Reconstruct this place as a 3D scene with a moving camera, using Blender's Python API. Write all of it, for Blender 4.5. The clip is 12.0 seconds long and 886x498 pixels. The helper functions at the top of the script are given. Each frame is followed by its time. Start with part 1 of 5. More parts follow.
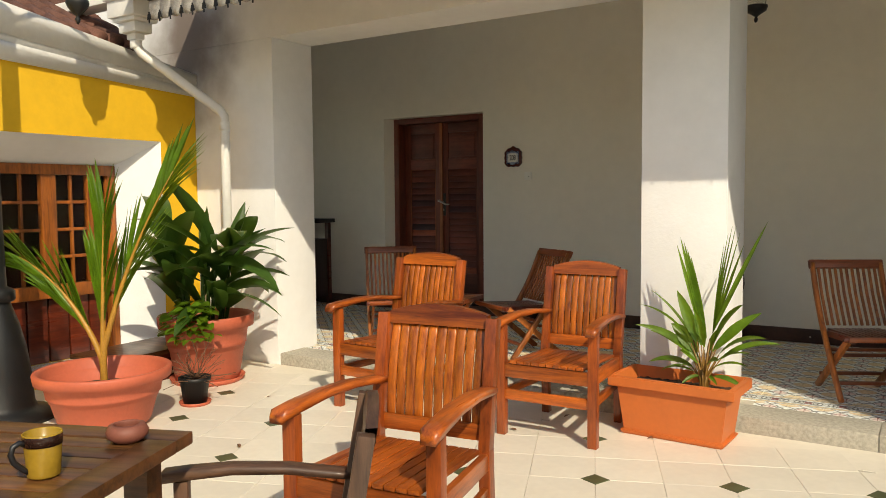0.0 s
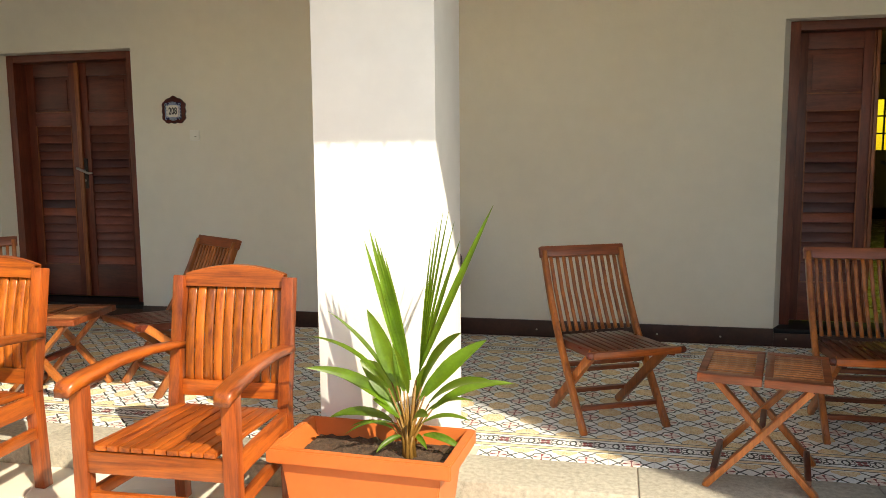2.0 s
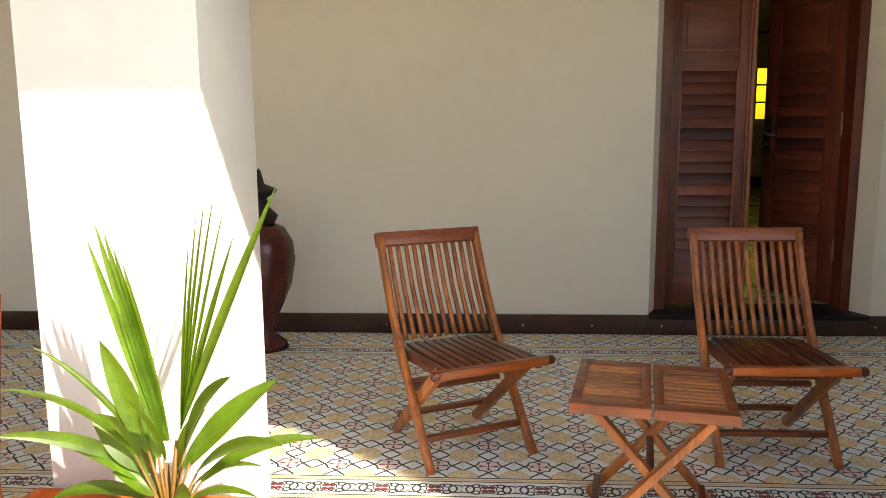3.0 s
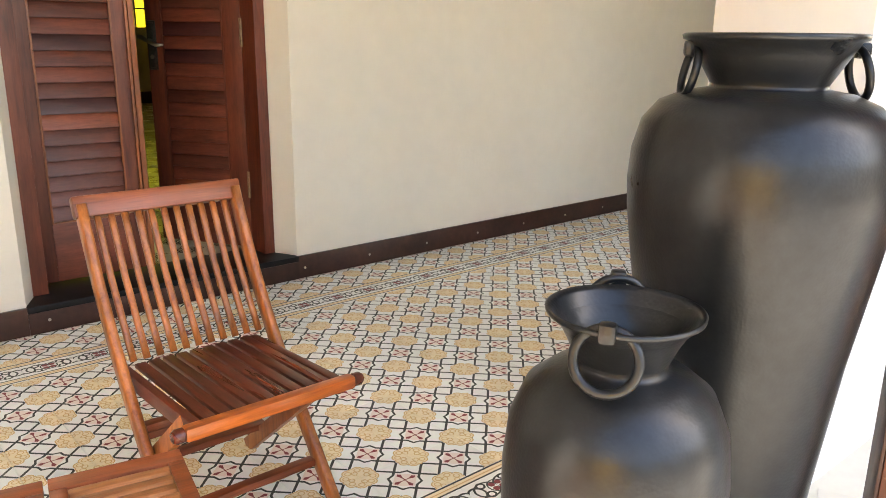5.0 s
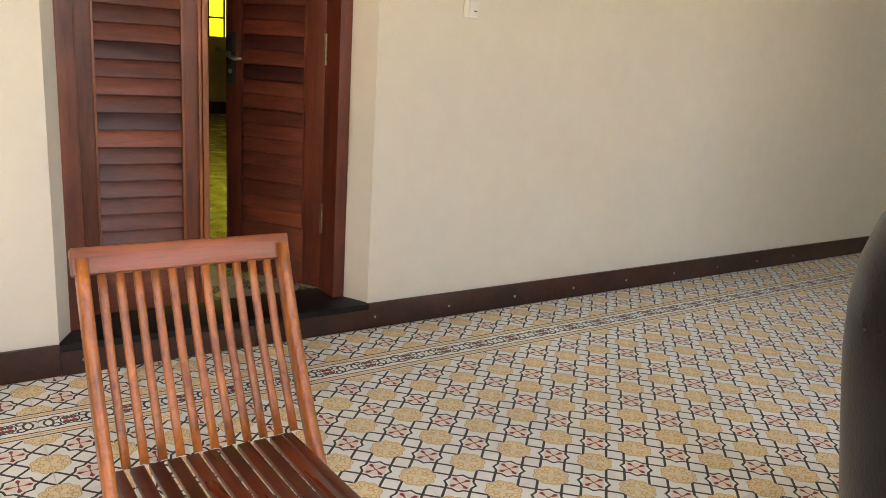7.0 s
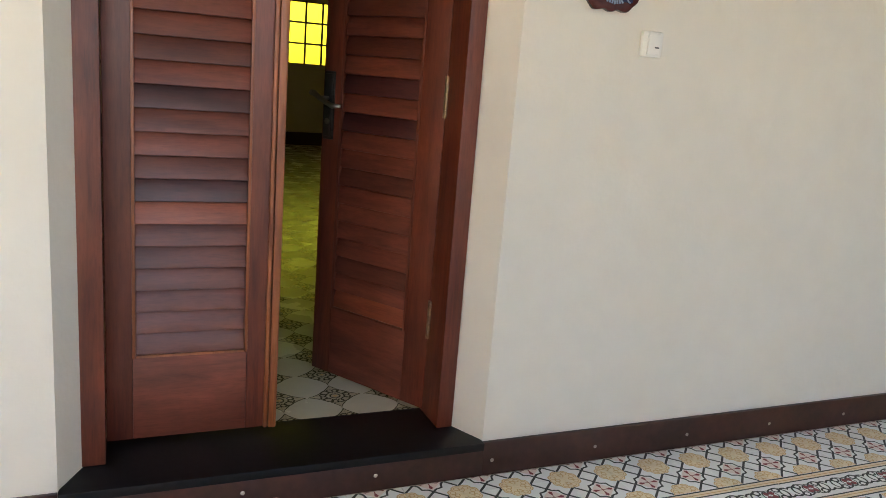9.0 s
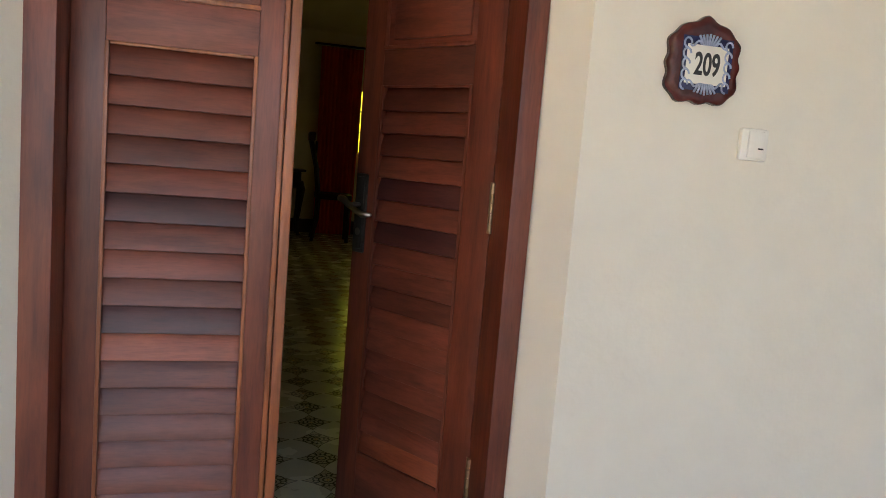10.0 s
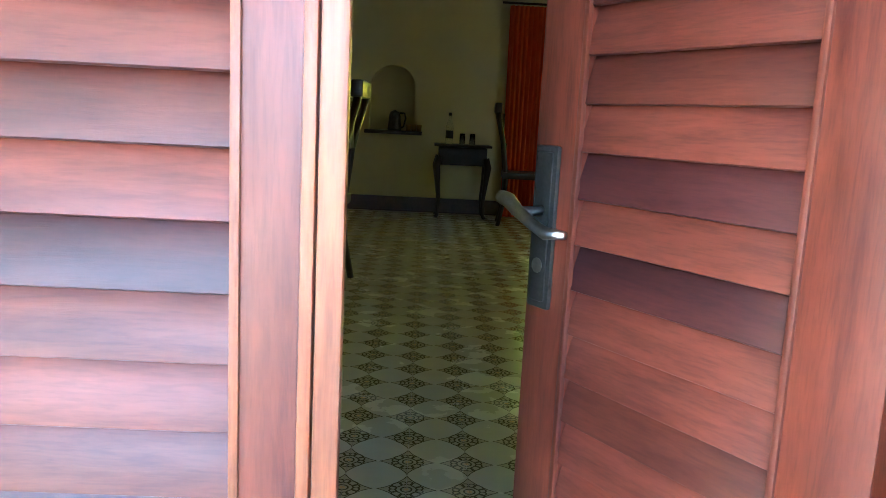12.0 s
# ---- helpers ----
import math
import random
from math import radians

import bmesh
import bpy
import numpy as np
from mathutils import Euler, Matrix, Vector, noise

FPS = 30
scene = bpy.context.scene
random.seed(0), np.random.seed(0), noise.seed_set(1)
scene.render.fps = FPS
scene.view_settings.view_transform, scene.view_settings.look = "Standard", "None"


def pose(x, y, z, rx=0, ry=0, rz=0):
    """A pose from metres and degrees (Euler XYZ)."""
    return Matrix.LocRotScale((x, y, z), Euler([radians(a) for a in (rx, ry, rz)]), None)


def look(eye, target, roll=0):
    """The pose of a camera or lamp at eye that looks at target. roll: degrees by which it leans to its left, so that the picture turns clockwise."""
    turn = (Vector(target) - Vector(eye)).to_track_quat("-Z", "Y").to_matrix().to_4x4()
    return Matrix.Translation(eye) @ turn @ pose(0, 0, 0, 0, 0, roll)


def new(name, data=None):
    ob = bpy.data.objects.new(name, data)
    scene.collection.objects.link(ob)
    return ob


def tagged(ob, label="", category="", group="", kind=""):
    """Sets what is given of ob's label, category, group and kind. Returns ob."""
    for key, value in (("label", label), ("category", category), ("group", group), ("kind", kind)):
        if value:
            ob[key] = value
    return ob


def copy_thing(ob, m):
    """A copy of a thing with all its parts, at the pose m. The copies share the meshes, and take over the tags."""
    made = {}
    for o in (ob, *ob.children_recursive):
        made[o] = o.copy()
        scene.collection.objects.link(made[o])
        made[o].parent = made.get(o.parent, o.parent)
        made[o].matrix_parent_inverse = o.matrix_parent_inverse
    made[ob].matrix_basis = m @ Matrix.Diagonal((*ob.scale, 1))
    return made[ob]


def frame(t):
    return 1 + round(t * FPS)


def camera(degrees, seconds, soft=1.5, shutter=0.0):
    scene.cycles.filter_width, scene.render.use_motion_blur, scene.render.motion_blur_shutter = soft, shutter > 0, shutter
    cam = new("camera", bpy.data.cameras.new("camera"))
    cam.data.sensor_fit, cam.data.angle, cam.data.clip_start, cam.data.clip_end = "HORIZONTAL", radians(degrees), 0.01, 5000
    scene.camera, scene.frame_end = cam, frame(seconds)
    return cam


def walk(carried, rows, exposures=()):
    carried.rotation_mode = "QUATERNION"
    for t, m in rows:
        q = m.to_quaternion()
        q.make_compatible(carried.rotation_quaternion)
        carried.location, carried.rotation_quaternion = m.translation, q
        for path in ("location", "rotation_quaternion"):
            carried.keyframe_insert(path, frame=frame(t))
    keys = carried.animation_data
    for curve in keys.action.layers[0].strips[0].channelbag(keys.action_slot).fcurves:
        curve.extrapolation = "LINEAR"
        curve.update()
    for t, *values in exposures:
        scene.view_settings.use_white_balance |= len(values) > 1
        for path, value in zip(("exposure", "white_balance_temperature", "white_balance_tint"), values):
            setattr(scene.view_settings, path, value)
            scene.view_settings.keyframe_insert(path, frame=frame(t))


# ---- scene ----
cam = camera(59.6, 12.0, soft=0.7)
PATH = [
    (0, (-0.736, -7.196, 1.265), (-1.806, -5.512, 1.133), -0.5),
    (0.5, (-0.839, -6.781, 1.265), (-1.735, -4.999, 1.121), -0.3),
    (1, (-0.956, -6.356, 1.319), (-1.71, -4.511, 1.145), -0.6),
    (1.5, (-1.004, -5.919, 1.292), (-1.604, -4.021, 1.094), -0.5),
    (2, (-1.054, -5.521, 1.287), (-1.489, -3.583, 1.055), -0.5),
    (2.5, (-1.085, -5.067, 1.292), (-1.378, -3.107, 1.018), -0.5),
    (2.7, (-1.041, -4.892, 1.275), (-1.276, -2.927, 0.987), -0.6),
    (4.3, (-0.838, -3.802, 1.226), (-0.072, -2.005, 0.797), 0.9),
    (4.5, (-0.766, -3.686, 1.221), (0.151, -1.968, 0.77), 0.5),
    (5, (-0.687, -3.485, 1.237), (0.575, -2.025, 0.714), 0.7),
    (5.5, (-0.666, -3.44, 1.237), (0.693, -2.083, 0.681), 1.3),
    (6, (-0.635, -3.363, 1.239), (0.694, -1.961, 0.719), 2.0),
    (6.5, (-0.486, -3.229, 1.242), (0.726, -1.715, 0.754), 2.7),
    (7, (-0.359, -3.041, 1.252), (0.735, -1.436, 0.775), 3.7),
    (7.2, (-0.314, -2.944, 1.26), (0.726, -1.307, 0.77), 3.2),
    (8.8, (0.104, -2.27, 1.341), (0.926, -0.505, 0.885), 4.7),
    (9, (0.158, -2.173, 1.321), (0.936, -0.381, 0.891), 4.6),
    (9.5, (0.287, -1.925, 1.359), (0.954, -0.061, 1.073), 4.0),
    (10, (0.487, -1.734, 1.382), (1.031, 0.177, 1.151), 4.7),
    (10.5, (0.581, -1.443, 1.358), (0.97, 0.501, 1.089), 3.8),
    (11, (0.631, -1.114, 1.366), (0.864, 0.849, 1.061), 3.2),
    (11.5, (0.716, -0.797, 1.373), (0.826, 1.174, 1.051), 2.7),
    (12, (0.714, -0.464, 1.342), (0.77, 1.509, 1.018), 2.9),
]
walk(cam, [(t, look(eye, target, roll)) for t, eye, target, roll in PATH],
     exposures=[(0, -0.03, 7800, 7), (0.5, 0.0, 7800, 7), (1.0, 0.35, 7800, 7), (1.5, 0.7, 7800, 7), (2.7, 0.95, 7700, 8), (4.3, 2.2, 7900, 12), (4.5, 2.2, 7900, 12), (5.0, 2.65, 8100, 13), (5.5, 2.85, 8100, 13), (6.0, 2.8, 8100, 13), (7.2, 2.4, 8500, 16),
                (9.0, 2.4, 7000, 12), (9.5, 2.4, 6950, 13), (10.5, 2.55, 6950, 14), (11, 2.85, 6900, 15), (11.5, 3.8, 6900, 14), (12, 4.9, 4850, 1)])

# ---- light ----
SUN = Vector((0.77, -0.64, 0.80)).normalized()
world = bpy.data.worlds.new("sky")
scene.world = world
world.use_nodes = True
wn = world.node_tree.nodes
sky = wn.new("ShaderNodeTexSky")
sky.sky_type = "NISHITA"
sky.sun_disc = False
sky.sun_elevation = math.asin(SUN.z)
sky.sun_rotation = math.atan2(SUN.x, SUN.y)
wn["Background"].inputs["Strength"].default_value = 0.15
world.node_tree.links.new(sky.outputs[0], wn["Background"].inputs["Color"])
sun = new("sun", bpy.data.lights.new("sun", "SUN"))
sun.data.energy = 4.0
sun.data.angle = radians(0.5)
sun.data.color = (1.0, 0.94, 0.84)
# unseen yellowish area lamp added to fill the bedroom, set in a closed recess
room_light = new("room_fill", bpy.data.lights.new("room_fill", "AREA"))
room_light.data.shape, room_light.data.size, room_light.data.size_y = "RECTANGLE", 2.4, 1.5
room_light.data.energy = 0.36
room_light.data.color = (1.0, 0.75, 0.38)
room_light.matrix_world = look((4.94, 6.25, 1.7), (0, 6.25, 1.2))
sun.matrix_world = look(SUN * 30, (0, 0, 0))


# ---- materials ----
def mat(name, color, rough=0.6, metal=0.0, vary=0.15, scale=8.0, bump=0.0, bscale=60.0, stretch=(1, 1, 1),
        dark=None, random_hue=0.0, spec=0.5):
    """Two scales of noise between two tones, fine relief, and a per-object tone."""
    m = bpy.data.materials.new(name)
    m.use_nodes = True
    n, l = m.node_tree.nodes, m.node_tree.links
    b = n["Principled BSDF"]
    b.inputs["Roughness"].default_value = rough
    b.inputs["Metallic"].default_value = metal
    b.inputs["Specular IOR Level"].default_value = spec
    tc = n.new("ShaderNodeTexCoord")
    mp = n.new("ShaderNodeMapping")
    mp.inputs["Scale"].default_value = stretch
    l.new(tc.outputs["Object"], mp.inputs["Vector"])
    n1 = n.new("ShaderNodeTexNoise")
    n1.inputs["Scale"].default_value = scale
    n1.inputs["Detail"].default_value = 6
    n2 = n.new("ShaderNodeTexNoise")
    n2.inputs["Scale"].default_value = scale * 7
    n2.inputs["Detail"].default_value = 4
    l.new(mp.outputs[0], n1.inputs["Vector"])
    l.new(mp.outputs[0], n2.inputs["Vector"])
    mx = n.new("ShaderNodeMath")
    mx.operation = "MULTIPLY_ADD"
    mx.inputs[1].default_value = 0.4
    l.new(n2.outputs[0], mx.inputs[0])
    sc = n.new("ShaderNodeMath")
    sc.operation = "MULTIPLY"
    sc.inputs[1].default_value = 0.6
    l.new(n1.outputs[0], sc.inputs[0])
    l.new(sc.outputs[0], mx.inputs[2])
    ramp = n.new("ShaderNodeValToRGB")
    d = dark or tuple(c * (1 - vary) for c in color)
    lt = tuple(min(1, c * (1 + vary * 0.6)) for c in color)
    ramp.color_ramp.elements[0].position = 0.33
    ramp.color_ramp.elements[1].position = 0.67
    ramp.color_ramp.elements[0].color = (*d, 1)
    ramp.color_ramp.elements[1].color = (*lt, 1)
    l.new(mx.outputs[0], ramp.inputs[0])
    out = ramp.outputs[0]
    if random_hue:
        oi = n.new("ShaderNodeObjectInfo")
        hs = n.new("ShaderNodeHueSaturation")
        mr = n.new("ShaderNodeMapRange")
        mr.inputs["To Min"].default_value = 1 - random_hue
        mr.inputs["To Max"].default_value = 1 + random_hue
        l.new(oi.outputs["Random"], mr.inputs["Value"])
        l.new(mr.outputs[0], hs.inputs["Value"])
        l.new(out, hs.inputs["Color"])
        out = hs.outputs[0]
    l.new(out, b.inputs["Base Color"])
    if bump:
        n3 = n.new("ShaderNodeTexNoise")
        n3.inputs["Scale"].default_value = bscale
        n3.inputs["Detail"].default_value = 5
        l.new(mp.outputs[0], n3.inputs["Vector"])
        bp = n.new("ShaderNodeBump")
        bp.inputs["Strength"].default_value = bump
        bp.inputs["Distance"].default_value = 0.01
        l.new(n3.outputs[0], bp.inputs["Height"])
        l.new(bp.outputs[0], b.inputs["Normal"])
    return m


def wood(name, light, dark, rough=0.4, axis=2, hue=0.18, scale=1.0, coat=0.25, along=0.07):
    """Streaked grain along one axis of the thing, with a tone of its own for each board."""
    m = bpy.data.materials.new(name)
    m.use_nodes = True
    n, l = m.node_tree.nodes, m.node_tree.links
    b = n["Principled BSDF"]
    b.inputs["Coat Weight"].default_value = coat
    b.inputs["Coat Roughness"].default_value = 0.25
    tc = n.new("ShaderNodeTexCoord")
    oi = n.new("ShaderNodeObjectInfo")
    off = n.new("ShaderNodeVectorMath")
    off.operation = "MULTIPLY_ADD"
    comb = n.new("ShaderNodeCombineXYZ")
    for k in range(3):
        l.new(oi.outputs["Random"], comb.inputs[k])
    off.inputs[1].default_value = (31.0, 17.0, 23.0)
    l.new(comb.outputs[0], off.inputs[0])
    l.new(tc.outputs["Object"], off.inputs[2])
    st = [1.0, 1.0, 1.0]
    st[axis] = along
    mp = n.new("ShaderNodeMapping")
    mp.inputs["Scale"].default_value = st
    l.new(off.outputs[0], mp.inputs["Vector"])
    grain = n.new("ShaderNodeTexNoise")
    grain.inputs["Scale"].default_value = 55 * scale
    grain.inputs["Detail"].default_value = 8
    grain.inputs["Roughness"].default_value = 0.65
    grain.inputs["Distortion"].default_value = 0.6
    broad = n.new("ShaderNodeTexNoise")
    broad.inputs["Scale"].default_value = 13 * scale
    broad.inputs["Detail"].default_value = 3
    broad.inputs["Distortion"].default_value = 1.2
    for q in (grain, broad):
        l.new(mp.outputs[0], q.inputs["Vector"])
    s = n.new("ShaderNodeMath")
    s.operation = "MULTIPLY_ADD"
    s.inputs[1].default_value = 0.55
    h = n.new("ShaderNodeMath")
    h.operation = "MULTIPLY"
    h.inputs[1].default_value = 0.45
    l.new(broad.outputs[0], h.inputs[0])
    l.new(grain.outputs[0], s.inputs[0])
    l.new(h.outputs[0], s.inputs[2])
    ramp = n.new("ShaderNodeValToRGB")
    e = ramp.color_ramp.elements
    e[0].position, e[1].position = 0.34, 0.64
    e[0].color, e[1].color = (*dark, 1), (*light, 1)
    mid = e.new(0.50)
    mid.color = (*[0.62 * q + 0.38 * p for p, q in zip(dark, light)], 1)
    l.new(s.outputs[0], ramp.inputs[0])
    hs = n.new("ShaderNodeHueSaturation")
    mr = n.new("ShaderNodeMapRange")
    mr.inputs["To Min"].default_value, mr.inputs["To Max"].default_value = 1 - hue, 1 + hue
    l.new(oi.outputs["Random"], mr.inputs["Value"])
    pore = n.new("ShaderNodeTexNoise")
    pore.inputs["Scale"].default_value = 260
    pore.inputs["Detail"].default_value = 3
    l.new(mp.outputs[0], pore.inputs["Vector"])
    pr = n.new("ShaderNodeMapRange")
    pr.inputs["From Min"].default_value, pr.inputs["From Max"].default_value = 0.36, 0.52
    pr.inputs["To Min"].default_value, pr.inputs["To Max"].default_value = 0.88, 1.03
    l.new(pore.outputs[0], pr.inputs["Value"])
    pm = n.new("ShaderNodeMath")
    pm.operation = "MULTIPLY"
    l.new(pr.outputs[0], pm.inputs[0])
    l.new(mr.outputs[0], pm.inputs[1])
    # cloudy patches where the oil has soaked in unevenly
    cloud = n.new("ShaderNodeTexNoise")
    cloud.inputs["Scale"].default_value = 5.5
    cloud.inputs["Detail"].default_value = 4
    cloud.inputs["Roughness"].default_value = 0.6
    spread = n.new("ShaderNodeMapping")
    wide = [1.6, 1.6, 1.6]
    wide[axis] = 0.7
    spread.inputs["Scale"].default_value = wide
    l.new(off.outputs[0], spread.inputs["Vector"])
    l.new(spread.outputs[0], cloud.inputs["Vector"])
    cr = n.new("ShaderNodeMapRange")
    cr.inputs["From Min"].default_value, cr.inputs["From Max"].default_value = 0.33, 0.62
    cr.inputs["To Min"].default_value, cr.inputs["To Max"].default_value = 0.78, 1.18
    l.new(cloud.outputs[0], cr.inputs["Value"])
    cm = n.new("ShaderNodeMath")
    cm.operation = "MULTIPLY"
    l.new(cr.outputs[0], cm.inputs[0])
    l.new(pm.outputs[0], cm.inputs[1])
    l.new(cm.outputs[0], hs.inputs["Value"])
    l.new(ramp.outputs[0], hs.inputs["Color"])
    l.new(hs.outputs[0], b.inputs["Base Color"])
    rr = n.new("ShaderNodeMapRange")
    rr.inputs["To Min"].default_value, rr.inputs["To Max"].default_value = rough + 0.12, rough - 0.08
    l.new(broad.outputs[0], rr.inputs["Value"])
    l.new(rr.outputs[0], b.inputs["Roughness"])
    bp = n.new("ShaderNodeBump")
    bp.inputs["Strength"].default_value = 0.16
    bp.inputs["Distance"].default_value = 0.004
    l.new(grain.outputs[0], bp.inputs["Height"])
    l.new(bp.outputs[0], b.inputs["Normal"])
    return m


M = {}
M["plaster"] = mat("cream_plaster", (0.80, 0.765, 0.672), 0.85, vary=0.05, scale=1.3, bump=0.12, bscale=45)
M["pillar"] = mat("white_plaster", (0.86, 0.87, 0.875), 0.85, vary=0.05, scale=1.5, bump=0.12, bscale=45)
M["yellow"] = mat("yellow_plaster", (0.74, 0.43, 0.018), 0.8, vary=0.10, scale=2.0, bump=0.25, bscale=20)
M["base"] = mat("dark_base_tile", (0.055, 0.02, 0.014), 0.3, vary=0.5, scale=5)
M["granite_black"] = mat("black_granite", (0.006, 0.006, 0.007), 0.45, vary=0.5, scale=60, spec=0.3)
M["kerb"] = mat("grey_granite", (0.48, 0.45, 0.38), 0.75, vary=0.35, scale=50, bump=0.3, bscale=220, random_hue=0.08)
M["court"] = mat("cream_stone_tile", (0.77, 0.72, 0.62), 0.42, vary=0.07, scale=3, random_hue=0.04)
M["court_joint"] = mat("pale_grout", (0.55, 0.50, 0.42), 0.9, vary=0.2, scale=20)
M["diamond"] = mat("dark_green_tile", (0.085, 0.098, 0.045), 0.4, vary=0.3, scale=12)
for k, ax in (("x", 0), ("y", 1), ("z", 2)):
    M["orange_" + k] = wood("oiled_teak_" + k, *(((0.50, 0.135, 0.017), (0.125, 0.021, 0.005)) if k == "z" else ((0.45, 0.108, 0.016), (0.115, 0.018, 0.005))), 0.30, ax, 0.30)
    M["grey_" + k] = wood("weathered_teak_" + k, (0.13, 0.065, 0.035), (0.035, 0.015, 0.009), 0.5, ax, 0.2)
M["orange_leg"] = wood("oiled_teak_leg", (0.36, 0.078, 0.014), (0.10, 0.016, 0.005), 0.32, 2, 0.2)
M["grey_leg"] = M["grey_z"]
M["fold_z"] = wood("stained_teak_upright", (0.47, 0.15, 0.032), (0.16, 0.037, 0.010), 0.32, 2, 0.25)
M["fold_x"] = wood("stained_teak_cross", (0.28, 0.070, 0.022), (0.10, 0.022, 0.009), 0.36, 0, 0.15)
M["slat_x"] = wood("worn_teak_slat", (0.46, 0.18, 0.065), (0.17, 0.050, 0.018), 0.34, 0, 0.25)
M["fold_y"] = wood("stained_teak_seat", (0.15, 0.026, 0.011), (0.045, 0.008, 0.004), 0.28, 1, 0.2)
M["table_w"] = wood("weathered_table_teak", (0.16, 0.066, 0.021), (0.030, 0.012, 0.005), 0.36, 0, 0.3, 1.0, 0.4)
M["door_z"] = wood("red_meranti_upright", (0.185, 0.044, 0.021), (0.075, 0.015, 0.009), 0.42, 2, 0.14, 0.8, 0.14, 0.09)
M["door_x"] = wood("red_meranti_slat", (0.182, 0.046, 0.025), (0.088, 0.019, 0.011), 0.44, 0, 0.30, 0.8, 0.13, 0.12)
M["door_pale"] = wood("pale_meranti_slat", (0.33, 0.084, 0.038), (0.18, 0.040, 0.019), 0.42, 0, 0.10, 0.8, 0.12, 0.12)
M["door_deep"] = wood("deep_meranti_slat", (0.085, 0.022, 0.018), (0.040, 0.010, 0.009), 0.42, 0, 0.15, 0.8, 0.12, 0.12)
M["door_edge"] = wood("pale_meranti_bead", (0.33, 0.105, 0.035), (0.15, 0.038, 0.014), 0.4, 2, 0.1)
M["win_wood"] = wood("honey_teak", (0.36, 0.105, 0.016), (0.10, 0.024, 0.005), 0.4, 2)
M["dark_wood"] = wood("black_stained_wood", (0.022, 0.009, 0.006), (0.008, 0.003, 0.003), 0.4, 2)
M["post_dark"] = wood("brown_painted_wood", (0.10, 0.04, 0.025), (0.05, 0.018, 0.012), 0.6, 2)
M["terracotta"] = mat("terracotta_plastic", (0.50, 0.115, 0.062), 0.55, vary=0.12, scale=5, bump=0.1, bscale=80)
M["orange_plastic"] = mat("orange_plastic", (0.58, 0.150, 0.035), 0.5, vary=0.08, scale=5)
M["soil"] = mat("potting_soil", (0.085, 0.050, 0.030), 0.95, vary=0.6, scale=30, bump=1.0, bscale=90)
M["black_iron"] = mat("black_cast_iron", (0.007, 0.0075, 0.008), 0.5, vary=0.4, scale=12, bump=0.08, bscale=60)
M["white_paint"] = mat("white_gloss_paint", (0.78, 0.77, 0.73), 0.5, vary=0.08, scale=4)
M["ivory"] = mat("ivory_plastic", (0.84, 0.83, 0.77), 0.35, vary=0.03)
M["steel"] = mat("brushed_steel", (0.55, 0.52, 0.47), 0.35, metal=1.0, vary=0.2, scale=30)
M["hinge"] = mat("dull_brass", (0.32, 0.24, 0.15), 0.45, metal=0.9, vary=0.4, scale=40)
M["bronze"] = mat("dark_bronze", (0.10, 0.095, 0.085), 0.4, metal=0.8, vary=0.3, scale=30)
M["roof"] = mat("clay_roof_tile", (0.15, 0.065, 0.045), 0.85, vary=0.5, scale=7, bump=0.4, bscale=40, random_hue=0.25)
M["tin"] = mat("rusty_white_tin", (0.42, 0.38, 0.33), 0.7, vary=0.5, scale=14)
M["fret"] = mat("weathered_zinc", (0.36, 0.35, 0.33), 0.6, vary=0.4, scale=25)
M["leaf"] = mat("palm_leaf_green", (0.095, 0.195, 0.013), 0.38, vary=0.5, scale=14, random_hue=0.25)
M["leaf_dark"] = mat("ginger_leaf_green", (0.045, 0.105, 0.020), 0.32, vary=0.4, scale=10, random_hue=0.3)
M["stem"] = mat("palm_stem", (0.24, 0.125, 0.025), 0.5, vary=0.35, scale=20)
M["frond"] = mat("orange_palm_stalk", (0.40, 0.20, 0.03), 0.45, vary=0.3, scale=18)
M["twig"] = mat("dry_twig", (0.18, 0.09, 0.05), 0.8, vary=0.4, scale=20)
for k in ("leaf", "leaf_dark"):
    nt = M[k].node_tree
    tr = nt.nodes.new("ShaderNodeBsdfTranslucent")
    tr.inputs["Color"].default_value = (0.28, 0.40, 0.03, 1) if k == "leaf" else (0.12, 0.22, 0.03, 1)
    add = nt.nodes.new("ShaderNodeMixShader")
    add.inputs[0].default_value = 0.35
    nt.links.new(nt.nodes["Principled BSDF"].outputs[0], add.inputs[1])
    nt.links.new(tr.outputs[0], add.inputs[2])
    nt.links.new(add.outputs[0], nt.nodes["Material Output"].inputs["Surface"])
M["ink"] = mat("black_ink", (0.01, 0.01, 0.012), 0.4)
M["porcelain"] = mat("white_porcelain", (0.74, 0.72, 0.66), 0.2, vary=0.04)
M["blue_glaze"] = mat("pale_blue_glaze", (0.36, 0.43, 0.60), 0.25, vary=0.4, scale=60)
M["navy_glaze"] = mat("navy_glaze", (0.022, 0.026, 0.085), 0.25, vary=0.4, scale=40)
M["plate_wood"] = mat("glazed_maroon_frame", (0.085, 0.014, 0.012), 0.25, vary=0.4, scale=15)
M["curtain"] = mat("orange_curtain", (0.75, 0.10, 0.01), 0.8, vary=0.15, scale=6)
M["room_wall"] = mat("cream_room_plaster", (0.74, 0.66, 0.45), 0.85, vary=0.04, scale=1.5)
M["mug_band"] = mat("dark_brown_glaze", (0.030, 0.012, 0.008), 0.2, vary=0.3, scale=20)
M["mug"] = mat("mustard_glaze", (0.34, 0.21, 0.025), 0.25, vary=0.2, scale=9)
M["clay"] = mat("red_clay", (0.22, 0.07, 0.045), 0.6, vary=0.15, scale=20)
M["far_plaster"] = mat("pale_house_plaster", (0.62, 0.58, 0.50), 0.9, vary=0.08, scale=0.8)


